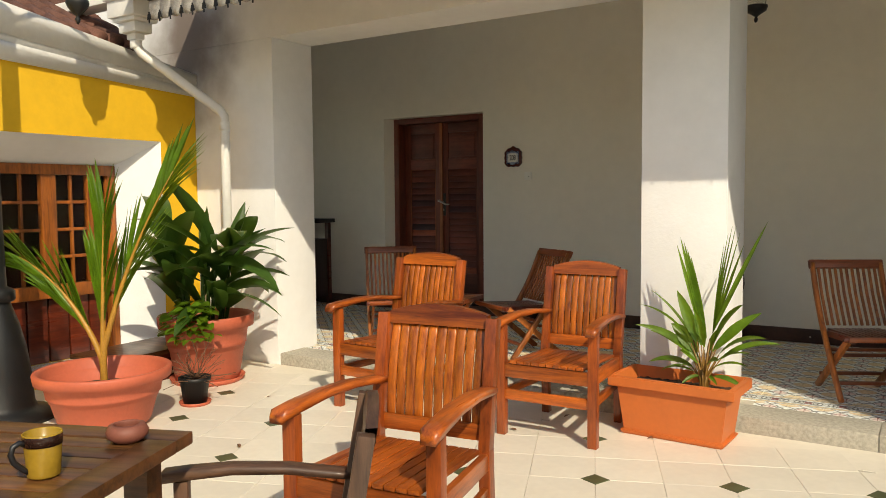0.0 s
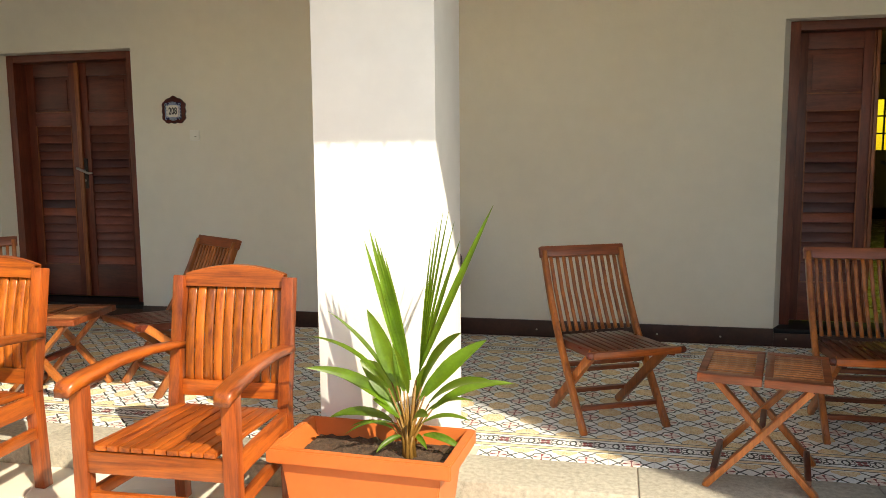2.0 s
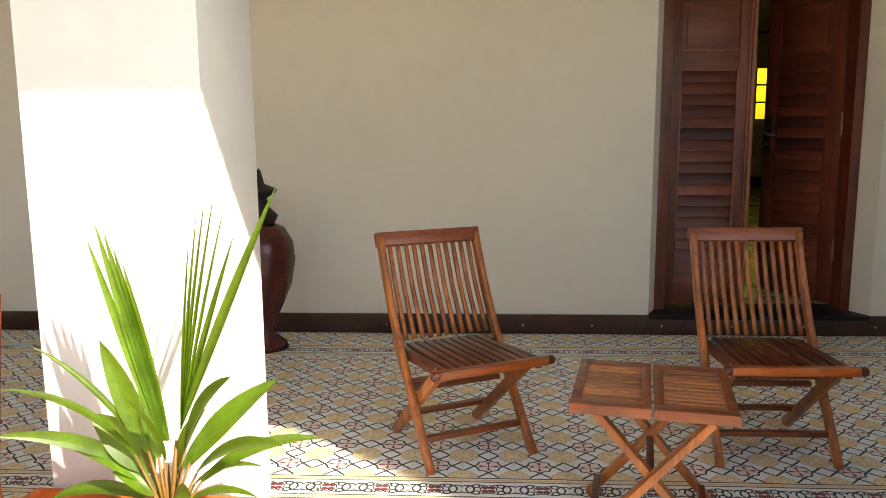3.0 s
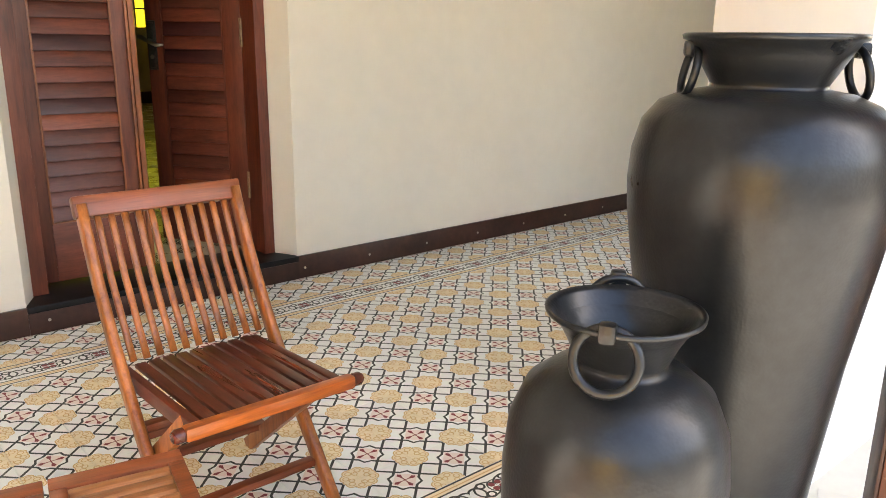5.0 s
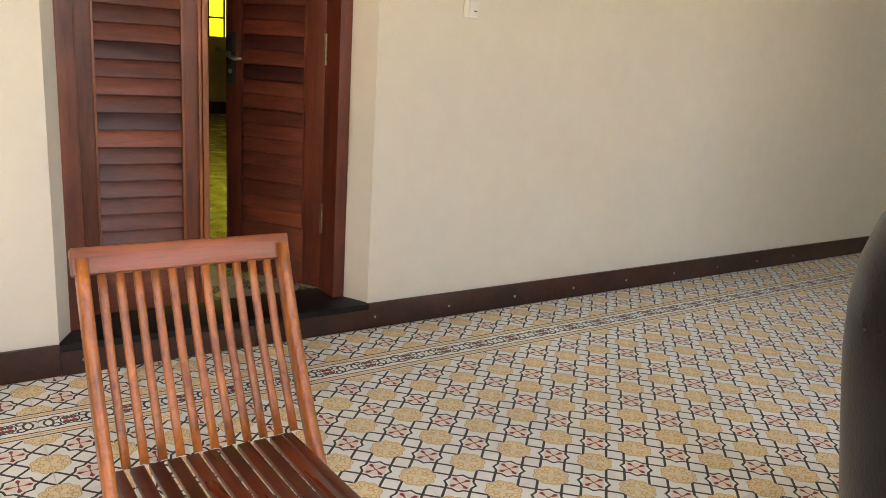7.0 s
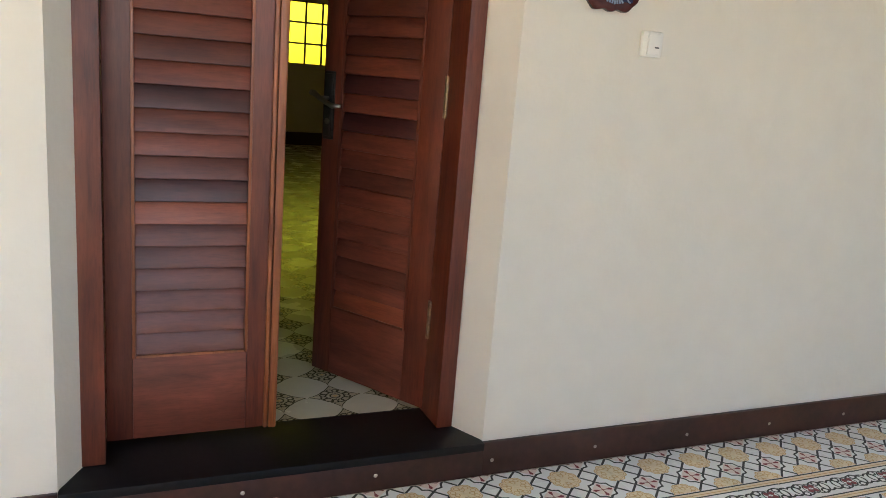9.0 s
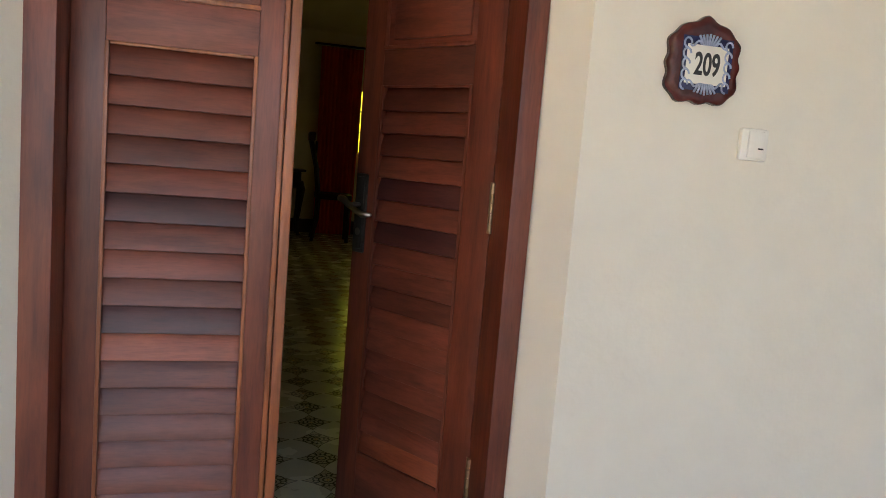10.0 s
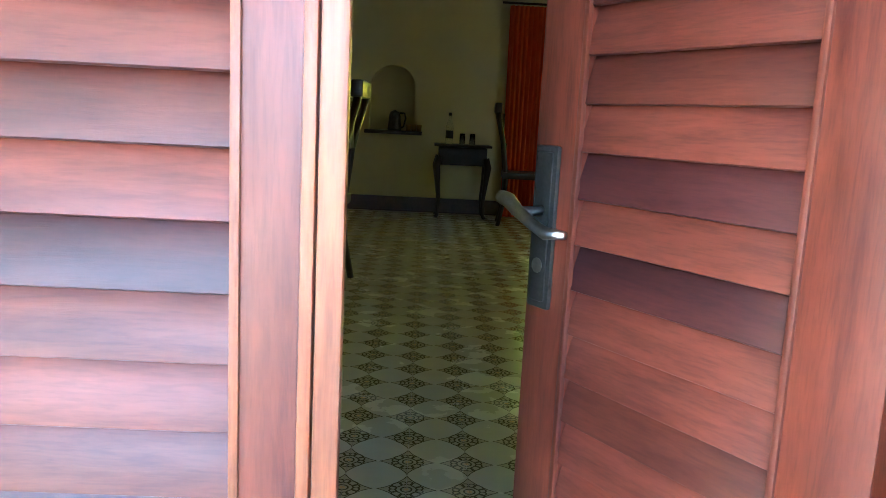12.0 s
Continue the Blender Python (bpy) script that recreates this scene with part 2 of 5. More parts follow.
def jar_material():
    m = mat("hammered_gunmetal", (0.034, 0.038, 0.044), 0.38, metal=0.7, vary=0.25, scale=6)
    n, l = m.node_tree.nodes, m.node_tree.links
    b = n["Principled BSDF"]
    tc = n.new("ShaderNodeTexCoord")
    vo = n.new("ShaderNodeTexVoronoi")
    vo.inputs["Scale"].default_value = 150
    l.new(tc.outputs["Object"], vo.inputs["Vector"])
    nz = n.new("ShaderNodeTexNoise")
    nz.inputs["Scale"].default_value = 9
    l.new(tc.outputs["Object"], nz.inputs["Vector"])
    bp = n.new("ShaderNodeBump")
    bp.inputs["Strength"].default_value = 0.07
    bp.inputs["Distance"].default_value = 0.004
    l.new(vo.outputs["Distance"], bp.inputs["Height"])
    l.new(bp.outputs[0], b.inputs["Normal"])
    mr = n.new("ShaderNodeMapRange")
    mr.inputs["To Min"].default_value = 0.22
    mr.inputs["To Max"].default_value = 0.42
    l.new(nz.outputs[0], mr.inputs["Value"])
    l.new(mr.outputs[0], b.inputs["Roughness"])
    return m


M["jar"] = jar_material()


def glass(name, color, rough=0.05):
    m = bpy.data.materials.new(name)
    m.use_nodes = True
    b = m.node_tree.nodes["Principled BSDF"]
    b.inputs["Base Color"].default_value = (*color, 1)
    b.inputs["Transmission Weight"].default_value = 1.0
    b.inputs["Roughness"].default_value = rough
    b.inputs["IOR"].default_value = 1.2
    return m


M["clear_glass"] = glass("clear_glass", (0.9, 0.93, 0.9))
M["yellow_glass"] = glass("yellow_glass", (1.0, 0.72, 0.04), 0.25)


class Sums:
    """Arithmetic on node sockets, for printed patterns."""

    def __init__(self, tree):
        self.t = tree

    def op(self, kind, a, b=None, c=None):
        n = self.t.nodes.new("ShaderNodeMath")
        n.operation = kind
        for i, v in enumerate((a, b, c)):
            if v is None:
                continue
            if isinstance(v, (int, float)):
                n.inputs[i].default_value = v
            else:
                self.t.links.new(v, n.inputs[i])
        return n.outputs[0]

    def add(self, a, b): return self.op("ADD", a, b)
    def sub(self, a, b): return self.op("SUBTRACT", a, b)
    def mul(self, a, b): return self.op("MULTIPLY", a, b)
    def abs(self, a): return self.op("ABSOLUTE", a)
    def lt(self, a, b): return self.op("LESS_THAN", a, b)
    def mx(self, a, b): return self.op("MAXIMUM", a, b)
    def mn(self, a, b): return self.op("MINIMUM", a, b)
    def ln(self, x, y): return self.op("SQRT", self.add(self.mul(x, x), self.mul(y, y)))

    def mix(self, fac, a, b):
        n = self.t.nodes.new("ShaderNodeMix")
        n.data_type = "RGBA"
        self.t.links.new(fac, n.inputs[0])
        for i, v in ((6, a), (7, b)):
            if isinstance(v, tuple):
                n.inputs[i].default_value = (*v, 1)
            else:
                self.t.links.new(v, n.inputs[i])
        return n.outputs[2]


WHITE, INK, TAN, PINK, SAND, BLUSH = (0.88, 0.91, 0.90), (0.018, 0.026, 0.028), (0.86, 0.74, 0.52), (0.24, 0.025, 0.035), (0.66, 0.46, 0.21), (0.84, 0.74, 0.69)


def tile_material(name, kind, ox, oy, size=0.2, tone=1.0):
    """Encaustic cement tile; the print repeats with each tile from the corner (ox, oy)."""
    m = bpy.data.materials.new(name)
    m.use_nodes = True
    t = m.node_tree
    b = t.nodes["Principled BSDF"]
    b.inputs["Roughness"].default_value = 0.42
    s = Sums(t)
    geo = t.nodes.new("ShaderNodeNewGeometry")
    sep = t.nodes.new("ShaderNodeSeparateXYZ")
    t.links.new(geo.outputs["Position"], sep.inputs[0])
    u = s.op("FRACT", s.mul(s.sub(sep.outputs[0], ox), 1 / size))
    v = s.op("FRACT", s.mul(s.sub(sep.outputs[1], oy), 1 / size))
    x, y = s.sub(u, 0.5), s.sub(v, 0.5)
    ax, ay = s.abs(x), s.abs(y)
    cx, cy = s.sub(0.5, ax), s.sub(0.5, ay)
    if kind == "field":
        # the print runs on the diagonals: medallions at the corners, red crosses in the middles
        pp, qq = s.add(u, v), s.sub(u, v)
        rp, rq = s.op("ROUND", pp), s.op("ROUND", qq)
        odd = s.op("FRACT", s.mul(s.add(s.add(rp, rq), 20.0), 0.5))
        red_cell = s.lt(0.25, odd)
        dx, dy = s.abs(s.sub(pp, rp)), s.abs(s.sub(qq, rq))
        # eight-lobed medallion with curls
        r0 = s.ln(dx, dy)
        lo, hi = s.mn(dx, dy), s.mx(dx, dy)
        lobe_a = s.sub(s.ln(s.sub(hi, 0.285), s.sub(lo, 0.105)), 0.122)
        lobe_b = s.sub(s.ln(s.sub(hi, 0.205), s.sub(lo, 0.205)), 0.110)
        lobed = s.mn(s.mn(lobe_a, lobe_b), s.sub(r0, 0.28))
        tan = s.mul(s.lt(lobed, 0.0), s.sub(1.0, red_cell))
        col = s.mix(tan, WHITE, TAN)
        curl = s.mn(s.abs(s.sub(s.ln(s.sub(hi, 0.28), s.sub(lo, 0.105)), 0.067)), s.abs(s.sub(s.ln(s.sub(hi, 0.138), s.sub(lo, 0.138)), 0.062)))
        col = s.mix(s.mul(tan, s.lt(curl, 0.013)), col, SAND)
        col = s.mix(s.mul(s.lt(s.abs(lobed), 0.014), s.sub(1.0, red_cell)), col, SAND)
        # blush ground and four red darts
        col = s.mix(s.mul(red_cell, s.lt(hi, 0.24)), col, BLUSH)
        dart = s.mul(s.lt(s.sub(hi, lo), s.sub(0.080, s.abs(s.mul(s.sub(lo, 0.125), 0.9)))), s.mul(s.lt(hi, 0.20), s.lt(0.085, hi)))
        stalk = s.mul(s.lt(s.sub(hi, lo), 0.018), s.lt(hi, 0.12))
        col = s.mix(s.mul(red_cell, s.mx(dart, stalk)), col, PINK)
        # paired black lines with a pointed bracket on every side of a cell
        bx = s.mul(s.mx(s.sub(1.0, s.mul(dy, 7.0)), 0.0), 0.085)
        by = s.mul(s.mx(s.sub(1.0, s.mul(dx, 7.0)), 0.0), 0.085)
        lines = s.mx(s.lt(s.abs(s.sub(s.sub(dx, bx), 0.285)), 0.031), s.lt(s.abs(s.sub(s.sub(dy, by), 0.285)), 0.031))
        col = s.mix(s.mul(lines, s.mx(red_cell, s.lt(0.02, lobed))), col, INK)
    elif kind == "border":
        col = s.mix(s.mul(s.lt(0.31, ay), s.lt(ay, 0.46)), WHITE, TAN)
        for at_y, half in ((0.30, 0.016), (0.375, 0.012), (0.46, 0.018)):
            col = s.mix(s.lt(s.abs(s.sub(ay, at_y)), half), col, INK if at_y != 0.375 else SAND)
        # black scrolls that knot over the joints, a red flower between them
        knot = s.abs(s.sub(s.ln(s.sub(cx, 0.10), s.mul(y, 0.9)), 0.135))
        arc = s.abs(s.sub(s.ln(s.sub(cx, 0.30), s.mul(y, 1.15)), 0.215))
        twirl = s.abs(s.sub(s.ln(s.sub(cx, 0.27), s.sub(ay, 0.13)), 0.065))
        col = s.mix(s.mul(s.lt(s.mn(s.mn(knot, arc), twirl), 0.018), s.lt(ay, 0.27)), col, INK)
        petal = s.mul(s.lt(s.ln(s.sub(ax, 0.065), s.sub(ay, 0.06)), 0.055), s.lt(0.02, s.ln(x, y)))
        col = s.mix(petal, col, PINK)
        col = s.mix(s.lt(s.abs(s.sub(s.ln(x, y), 0.155)), 0.012), col, INK)
    else:
        # concave four-pointed motif at the corners with curled ends, plain stone between
        star = s.add(s.op("POWER", cx, 0.75), s.op("POWER", cy, 0.75))
        col = s.mix(s.lt(star, 0.575), (0.66, 0.62, 0.47), (0.52, 0.46, 0.31))
        edge = s.mul(s.lt(s.abs(s.sub(star, 0.575)), 0.017), s.lt(0.20, s.mx(cx, cy)))
        lo, hi = s.mn(cx, cy), s.mx(cx, cy)
        curl = s.abs(s.sub(s.ln(s.sub(hi, 0.165), s.sub(lo, 0.135)), 0.062))
        curl2 = s.abs(s.sub(s.ln(s.sub(hi, 0.21), s.sub(lo, 0.05)), 0.055))
        heart = s.abs(s.sub(s.ln(cx, cy), 0.085))
        line = s.mx(edge, s.lt(s.mn(s.mn(curl, curl2), heart), 0.014))
        col = s.mix(line, col, (0.11, 0.10, 0.055))
        col = s.mix(s.lt(s.ln(cx, cy), 0.04), col, SAND)
    nz = t.nodes.new("ShaderNodeTexNoise")
    nz.inputs["Scale"].default_value = 5
    nz.inputs["Detail"].default_value = 8
    t.links.new(geo.outputs["Position"], nz.inputs["Vector"])
    oi = t.nodes.new("ShaderNodeObjectInfo")
    hs = t.nodes.new("ShaderNodeHueSaturation")
    val = s.add(s.mul(nz.outputs[0], 0.35), s.mul(oi.outputs["Random"], 0.08))
    t.links.new(s.mul(s.add(val, 0.79), tone), hs.inputs["Value"])
    t.links.new(col, hs.inputs["Color"])
    t.links.new(hs.outputs[0], b.inputs["Base Color"])
    t.links.new(s.add(s.mul(nz.outputs[0], 0.3), 0.10 if kind == "curl" else 0.28), b.inputs["Roughness"])
    return m


# ---- building helpers ----
def box(bm, lo, hi, m=None, bevel=0.0):
    """A box from corner to corner, with softened edges, moved by m."""
    c = [(a + b) / 2 for a, b in zip(lo, hi)]
    s = [abs(b - a) for a, b in zip(lo, hi)]
    made = bmesh.ops.create_cube(bm, size=1, matrix=Matrix.Translation(c) @ Matrix.Diagonal((*s, 1)))["verts"]
    if bevel:
        edges = list({e for v in made for e in v.link_edges})
        r = bmesh.ops.bevel(bm, geom=edges, offset=bevel, segments=2, affect="EDGES", profile=0.6)
        made = list({v for f in r["faces"] for v in f.verts} | {v for v in made if v.is_valid})
    if m is not None:
        bmesh.ops.transform(bm, matrix=m, verts=made)
    return made


def bar(bm, a, b, w, d, up=(0, 0, 1), bevel=0.004):
    """A square bar from a to b, w wide and d deep."""
    a, b = Vector(a), Vector(b)
    z = (b - a).normalized()
    x = Vector(up).cross(z)
    if x.length < 1e-3:
        x = Vector((1, 0, 0))
    x.normalize()
    y = z.cross(x)
    m = Matrix((x, y, z)).transposed().to_4x4()
    m.translation = a
    box(bm, (-w / 2, -d / 2, 0), (w / 2, d / 2, (b - a).length), m, bevel)


def lathe(bm, profile, seg=40, center=(0, 0, 0)):
    """A turned body from (radius, height) pairs."""
    rings = []
    for r, z in profile:
        if r < 1e-4:
            rings.append([bm.verts.new((center[0], center[1], center[2] + z))])
        else:
            rings.append([bm.verts.new((center[0] + r * math.cos(2 * math.pi * i / seg), center[1] + r * math.sin(2 * math.pi * i / seg), center[2] + z)) for i in range(seg)])
    for p, q in zip(rings, rings[1:]):
        for i in range(seg):
            j = (i + 1) % seg
            if len(p) == 1 and len(q) > 1:
                bm.faces.new((p[0], q[j], q[i]))
            elif len(q) == 1 and len(p) > 1:
                bm.faces.new((p[i], p[j], q[0]))
            elif len(p) > 1:
                bm.faces.new((p[i], p[j], q[j], q[i]))


def strip(bm, points, w, d, cut=0.003):
    """One continuous slat through points in the y-z plane, w wide in x and d thick, with eased edges."""
    rings = []
    for i, p in enumerate(points):
        a, b = Vector(points[max(i - 1, 0)]), Vector(points[min(i + 1, len(points) - 1)])
        t = (b - a).normalized()
        nv = Vector((1, 0, 0)).cross(t)
        rings.append([bm.verts.new(Vector(p) + Vector((u, 0, 0)) + nv * v) for u, v in
                      ((-w / 2, -d / 2 + cut), (-w / 2 + cut, -d / 2), (w / 2 - cut, -d / 2), (w / 2, -d / 2 + cut),
                       (w / 2, d / 2 - cut), (w / 2 - cut, d / 2), (-w / 2 + cut, d / 2), (-w / 2, d / 2 - cut))])
    for p, q in zip(rings, rings[1:]):
        for i in range(8):
            bm.faces.new((p[i], p[(i + 1) % 8], q[(i + 1) % 8], q[i]))
    bm.faces.new(rings[0])
    bm.faces.new(rings[-1][::-1])


def tube(bm, points, r, seg=10, closed=False):
    """A round tube along points; r is one radius or one for each point."""
    pts = [Vector(p) for p in points]
    rs = r if isinstance(r, (list, tuple)) else [r] * len(pts)
    rings = []
    side = None
    for i, p in enumerate(pts):
        nxt, prv = pts[(i + 1) % len(pts)] if closed else pts[min(i + 1, len(pts) - 1)], pts[i - 1] if closed or i else pts[0]
        z = (nxt - prv).normalized()
        if side is None:
            side = z.orthogonal().normalized()
        side = (side - z * side.dot(z)).normalized()
        y = z.cross(side)
        rings.append([bm.verts.new(p + (side * math.cos(2 * math.pi * k / seg) + y * math.sin(2 * math.pi * k / seg)) * rs[i]) for k in range(seg)])
    pairs = list(zip(rings, rings[1:])) + ([(rings[-1], rings[0])] if closed else [])
    for p, q in pairs:
        for k in range(seg):
            bm.faces.new((p[k], p[(k + 1) % seg], q[(k + 1) % seg], q[k]))
    if not closed:
        bm.faces.new(rings[0][::-1])
        bm.faces.new(rings[-1])


def smooth(bm, angle=40):
    for f in bm.faces:
        f.smooth = True
    for e in bm.edges:
        if len(e.link_faces) == 2 and e.calc_face_angle(0) > radians(angle):
            e.smooth = False


def part(name, bm, material, parent=None, label="", soft=True):
    if soft:
        smooth(bm)
    bmesh.ops.recalc_face_normals(bm, faces=bm.faces[:])
    me = bpy.data.meshes.new(name)
    bm.to_mesh(me)
    bm.free()
    me.materials.append(M[material] if isinstance(material, str) else material)
    ob = new(name, me)
    if parent:
        ob.parent = parent
    if label:
        ob["label"] = label
    return ob


def thing(name, label, category, m=None, group="", kind=""):
    e = new(name)
    e.empty_display_size = 0.1
    if m is not None:
        e.matrix_basis = m
    return tagged(e, label, category, group, kind)


def boxes(name, material, parent, *items, bevel=0.0, label=""):
    bm = bmesh.new()
    for it in items:
        box(bm, it[0], it[1], it[2] if len(it) > 2 else None, bevel)
    return part(name, bm, material, parent, label)


def setting(name, material, *items, bevel=0.0, label="", category=""):
    ob = boxes(name, material, None, *items, bevel=bevel)
    return tagged(ob, label, category, kind="structure")


# ---- structure ----
KERB_Y, COURT_Z, SILL, TOP = -2.604, -0.09, 0.12, 2.17
D8, D9, DW = -6.10, 0.0, 1.305       # left edges of the two doorways and their width
W0, W1, WT = -8.2, 6.6, 0.36
# back wall of the veranda, with splayed doorways
bm = bmesh.new()
xs = [W0, D8, D8 + DW, D9, D9 + DW, W1]
for a, b in ((xs[0], xs[1]), (xs[2], xs[3]), (xs[4], xs[5])):
    lo_in = a + (0.0 if a == xs[0] else -0.062)
    hi_in = b + (0.0 if b == xs[5] else 0.062)
    vs = [bm.verts.new(p) for z in (-0.1, TOP) for p in ((a, 0, z), (b, 0, z), (hi_in, 0.128, z), (hi_in, WT, z), (lo_in, WT, z), (lo_in, 0.128, z))]
    n = 6
    bm.faces.new(vs[:n])
    bm.faces.new(vs[n:])
    for i in range(n):
        j = (i + 1) % n
        bm.faces.new((vs[i], vs[j], vs[n + j], vs[n + i]))
box(bm, (W0, 0, TOP), (W1, WT, 3.3))
tagged(part("wall_north", bm, "plaster", soft=False), "cream plastered veranda wall with two doorways", "wall", kind="structure")
setting("wall_west", "plaster", ((W0 - 0.25, -2.15, -0.2), (W0, WT, 3.3)), label="cream plastered end wall of the veranda", category="wall")
setting("wall_east", "plaster", ((W1, -2.62, -0.2), (W1 + 0.25, WT, 3.3)), label="cream plastered far end wall of the veranda", category="wall")
setting("ceiling", "pillar", ((W0, -2.15, 3.2), (W1, 0, 3.3)), label="white veranda ceiling", category="ceiling")
bmb = bmesh.new()
for a, b in ((W0, D8), (D8 + DW, D9), (D9 + DW, W1)):
    box(bmb, (a, -0.018, 0.0), (b, -0.001, 0.122), None, 0.003)
tagged(part("baseboard", bmb, "base"), "dark brown tiled skirting along the wall", "baseboard", kind="structure")
bmb = bmesh.new()
for d in (D8, D9):
    box(bmb, (d, -0.020, 0.0), (d + DW, -0.001, 0.094), None, 0.003)
tagged(part("trim", bmb, "base"), "dark brown riser below the door sills", "trim", kind="structure")
for d in (D8, D9):
    ob = boxes("door_sill", "granite_black", None, ((d + 0.001, -0.024, 0.095), (d + DW - 0.001, 0.30, 0.124)), bevel=0.004)
    tagged(ob, "polished black granite sill in a doorway", "sill", kind="structure")

# white plaster turning blotchy dark brown towards the roof corner by the downpipe
def browned_plaster():
    m = mat("browned_white_plaster", (0.86, 0.865, 0.86), 0.85, vary=0.05, scale=1.5, bump=0.12, bscale=45)
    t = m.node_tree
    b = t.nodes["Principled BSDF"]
    white_tone = b.inputs["Base Color"].links[0].from_socket
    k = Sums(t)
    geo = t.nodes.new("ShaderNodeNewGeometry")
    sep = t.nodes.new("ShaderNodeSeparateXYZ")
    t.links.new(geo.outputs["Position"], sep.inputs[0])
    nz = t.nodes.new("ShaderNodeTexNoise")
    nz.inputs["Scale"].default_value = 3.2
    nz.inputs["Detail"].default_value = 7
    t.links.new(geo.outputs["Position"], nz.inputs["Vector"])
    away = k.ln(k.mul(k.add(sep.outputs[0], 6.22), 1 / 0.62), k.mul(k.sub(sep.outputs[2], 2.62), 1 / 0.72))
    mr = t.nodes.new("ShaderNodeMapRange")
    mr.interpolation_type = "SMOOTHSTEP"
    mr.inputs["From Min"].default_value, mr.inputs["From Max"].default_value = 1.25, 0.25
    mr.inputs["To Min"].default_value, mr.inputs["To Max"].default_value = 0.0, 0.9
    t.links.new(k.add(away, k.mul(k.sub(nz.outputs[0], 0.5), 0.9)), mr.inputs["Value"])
    t.links.new(k.mix(mr.outputs[0], white_tone, (0.13, 0.085, 0.06)), b.inputs["Base Color"])
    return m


M["browned"] = browned_plaster()
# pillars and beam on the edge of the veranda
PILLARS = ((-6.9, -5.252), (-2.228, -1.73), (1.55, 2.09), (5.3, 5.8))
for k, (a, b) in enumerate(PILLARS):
    setting(f"wall_pillar_{k + 1}", "browned" if k == 0 else "pillar", ((a, -2.62, -0.12), (b, -2.15, 2.56)), bevel=0.006,
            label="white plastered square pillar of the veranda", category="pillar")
setting("beam", "browned", ((W0, -2.618, 2.561), (W1, -2.152, 3.3)), label="white plastered beam above the veranda pillars", category="beam")

# veranda slab and kerb
setting("floor", "court_joint", ((W0, KERB_Y + 0.012, -0.118), (W1, -0.0, -0.006)), label="bed below the patterned veranda tiles", category="floor")
# ground, two added unseen walls that block light, and a wall closing the court
setting("ground", "court_joint", ((-40, -40, -0.3), (40, KERB_Y, COURT_Z - 0.006)), label="mortar bed below the courtyard paving", category="ground")
# thin wall, unseen, added to keep the sun off the jars and right court
setting("wall_south", "far_plaster", ((4.0, -6.4, COURT_Z - 0.1), (16.0, -6.1, 8.0)), label="plain pale wall added out of view to cast shade on the court", category="wall")
# unseen wall added to cut the daylight entering by the far bay
setting("wall_bay", "far_plaster", ((3.7, -2.5, 0.0), (5.3, -2.3, 2.56)), label="plain pale wall added out of view to darken the far bay", category="wall")
setting("wall_court", "far_plaster", ((-12, -12.3, COURT_Z - 0.1), (14, -12.0, 2.6)), label="plain pale wall closing the court", category="wall")

# roof over the veranda with a fretted edge
EY, EZ = -3.57, 2.53
bm = bmesh.new()
bar(bm, ((W1 - 5.85) / 2, -2.4, 3.38), ((W1 - 5.85) / 2, EY, EZ + 0.24), W1 + 5.85, 0.05, up=(0, 0, 1), bevel=0)
tagged(part("roof_deck", bm, "tin"), "boarded roof overhang above the veranda edge", "roof", kind="structure")

setting("wall_closed_room", "room_wall", ((-6.5, WT, 0), (-6.3, 2.4, 3.1)), ((-4.6, WT, 0), (-4.4, 2.4, 3.1)), ((-6.3, 2.2, 0), (-4.6, 2.4, 3.1)), ((-6.3, WT, 3.0), (-4.6, 2.2, 3.1)), ((-6.3, 0.301, -0.1), (-4.6, 2.2, 0.118)), label="plain walls of the unlit room behind the closed door", category="wall")
room_x0, room_x1, room_y1, room_h = -2.2, 4.8, 10.0, 3.1
setting("wall_room_west", "room_wall", ((room_x0 - 0.2, WT, 0), (room_x0, room_y1, room_h)), label="cream plastered bedroom wall", category="wall")
# the recess from y 5.0 to 7.5 is added to hold the fill lamp
setting("wall_room_east", "room_wall", ((room_x1, WT, 0), (room_x1 + 0.2, 5.0, room_h)), ((room_x1, 5.0, 0), (room_x1 + 0.2, 7.5, 0.9)), ((room_x1, 5.0, 2.5), (room_x1 + 0.2, 7.5, room_h)), ((room_x1, 7.5, 0), (room_x1 + 0.2, room_y1, room_h)), ((room_x1 + 0.2, 4.9, 0.8), (room_x1 + 0.25, 7.6, 2.6)), label="cream plastered bedroom wall", category="wall")
setting("ceiling_room", "room_wall", ((room_x0, WT, room_h), (room_x1, room_y1 + 0.4, room_h + 0.1)), label="cream bedroom ceiling", category="ceiling")
setting("floor_room", "court_joint", ((room_x0, 0.30, -0.1), (room_x1, room_y1, SILL - 0.006)), label="bed below the bedroom tiles", category="floor")
# bedroom end wall with an arched niche and a yellow-glazed window
NX, NW, NZ, NT = 0.24, 0.30, 1.20, 2.05
WX0, WX1, WZ0, WZ1 = 2.10, 4.44, 1.36, 2.30
PANES = 9
y0, y1 = room_y1, room_y1 + 0.35
bm = bmesh.new()
box(bm, (room_x0, y0, 0), (NX - NW, y1, room_h))
box(bm, (NX - NW, y0, 0), (NX + NW, y1, NZ))
box(bm, (NX - NW, y0 + 0.25, NZ), (NX + NW, y1, NT))
box(bm, (NX - NW, y0, NT), (NX + NW, y1, room_h))
box(bm, (NX + NW, y0, 0), (WX0, y1, room_h))
box(bm, (WX0, y0, 0), (WX1, y1, WZ0))
box(bm, (WX0, y0, WZ1), (WX1, y1, room_h))
box(bm, (WX1, y0, 0), (room_x1, y1, room_h))
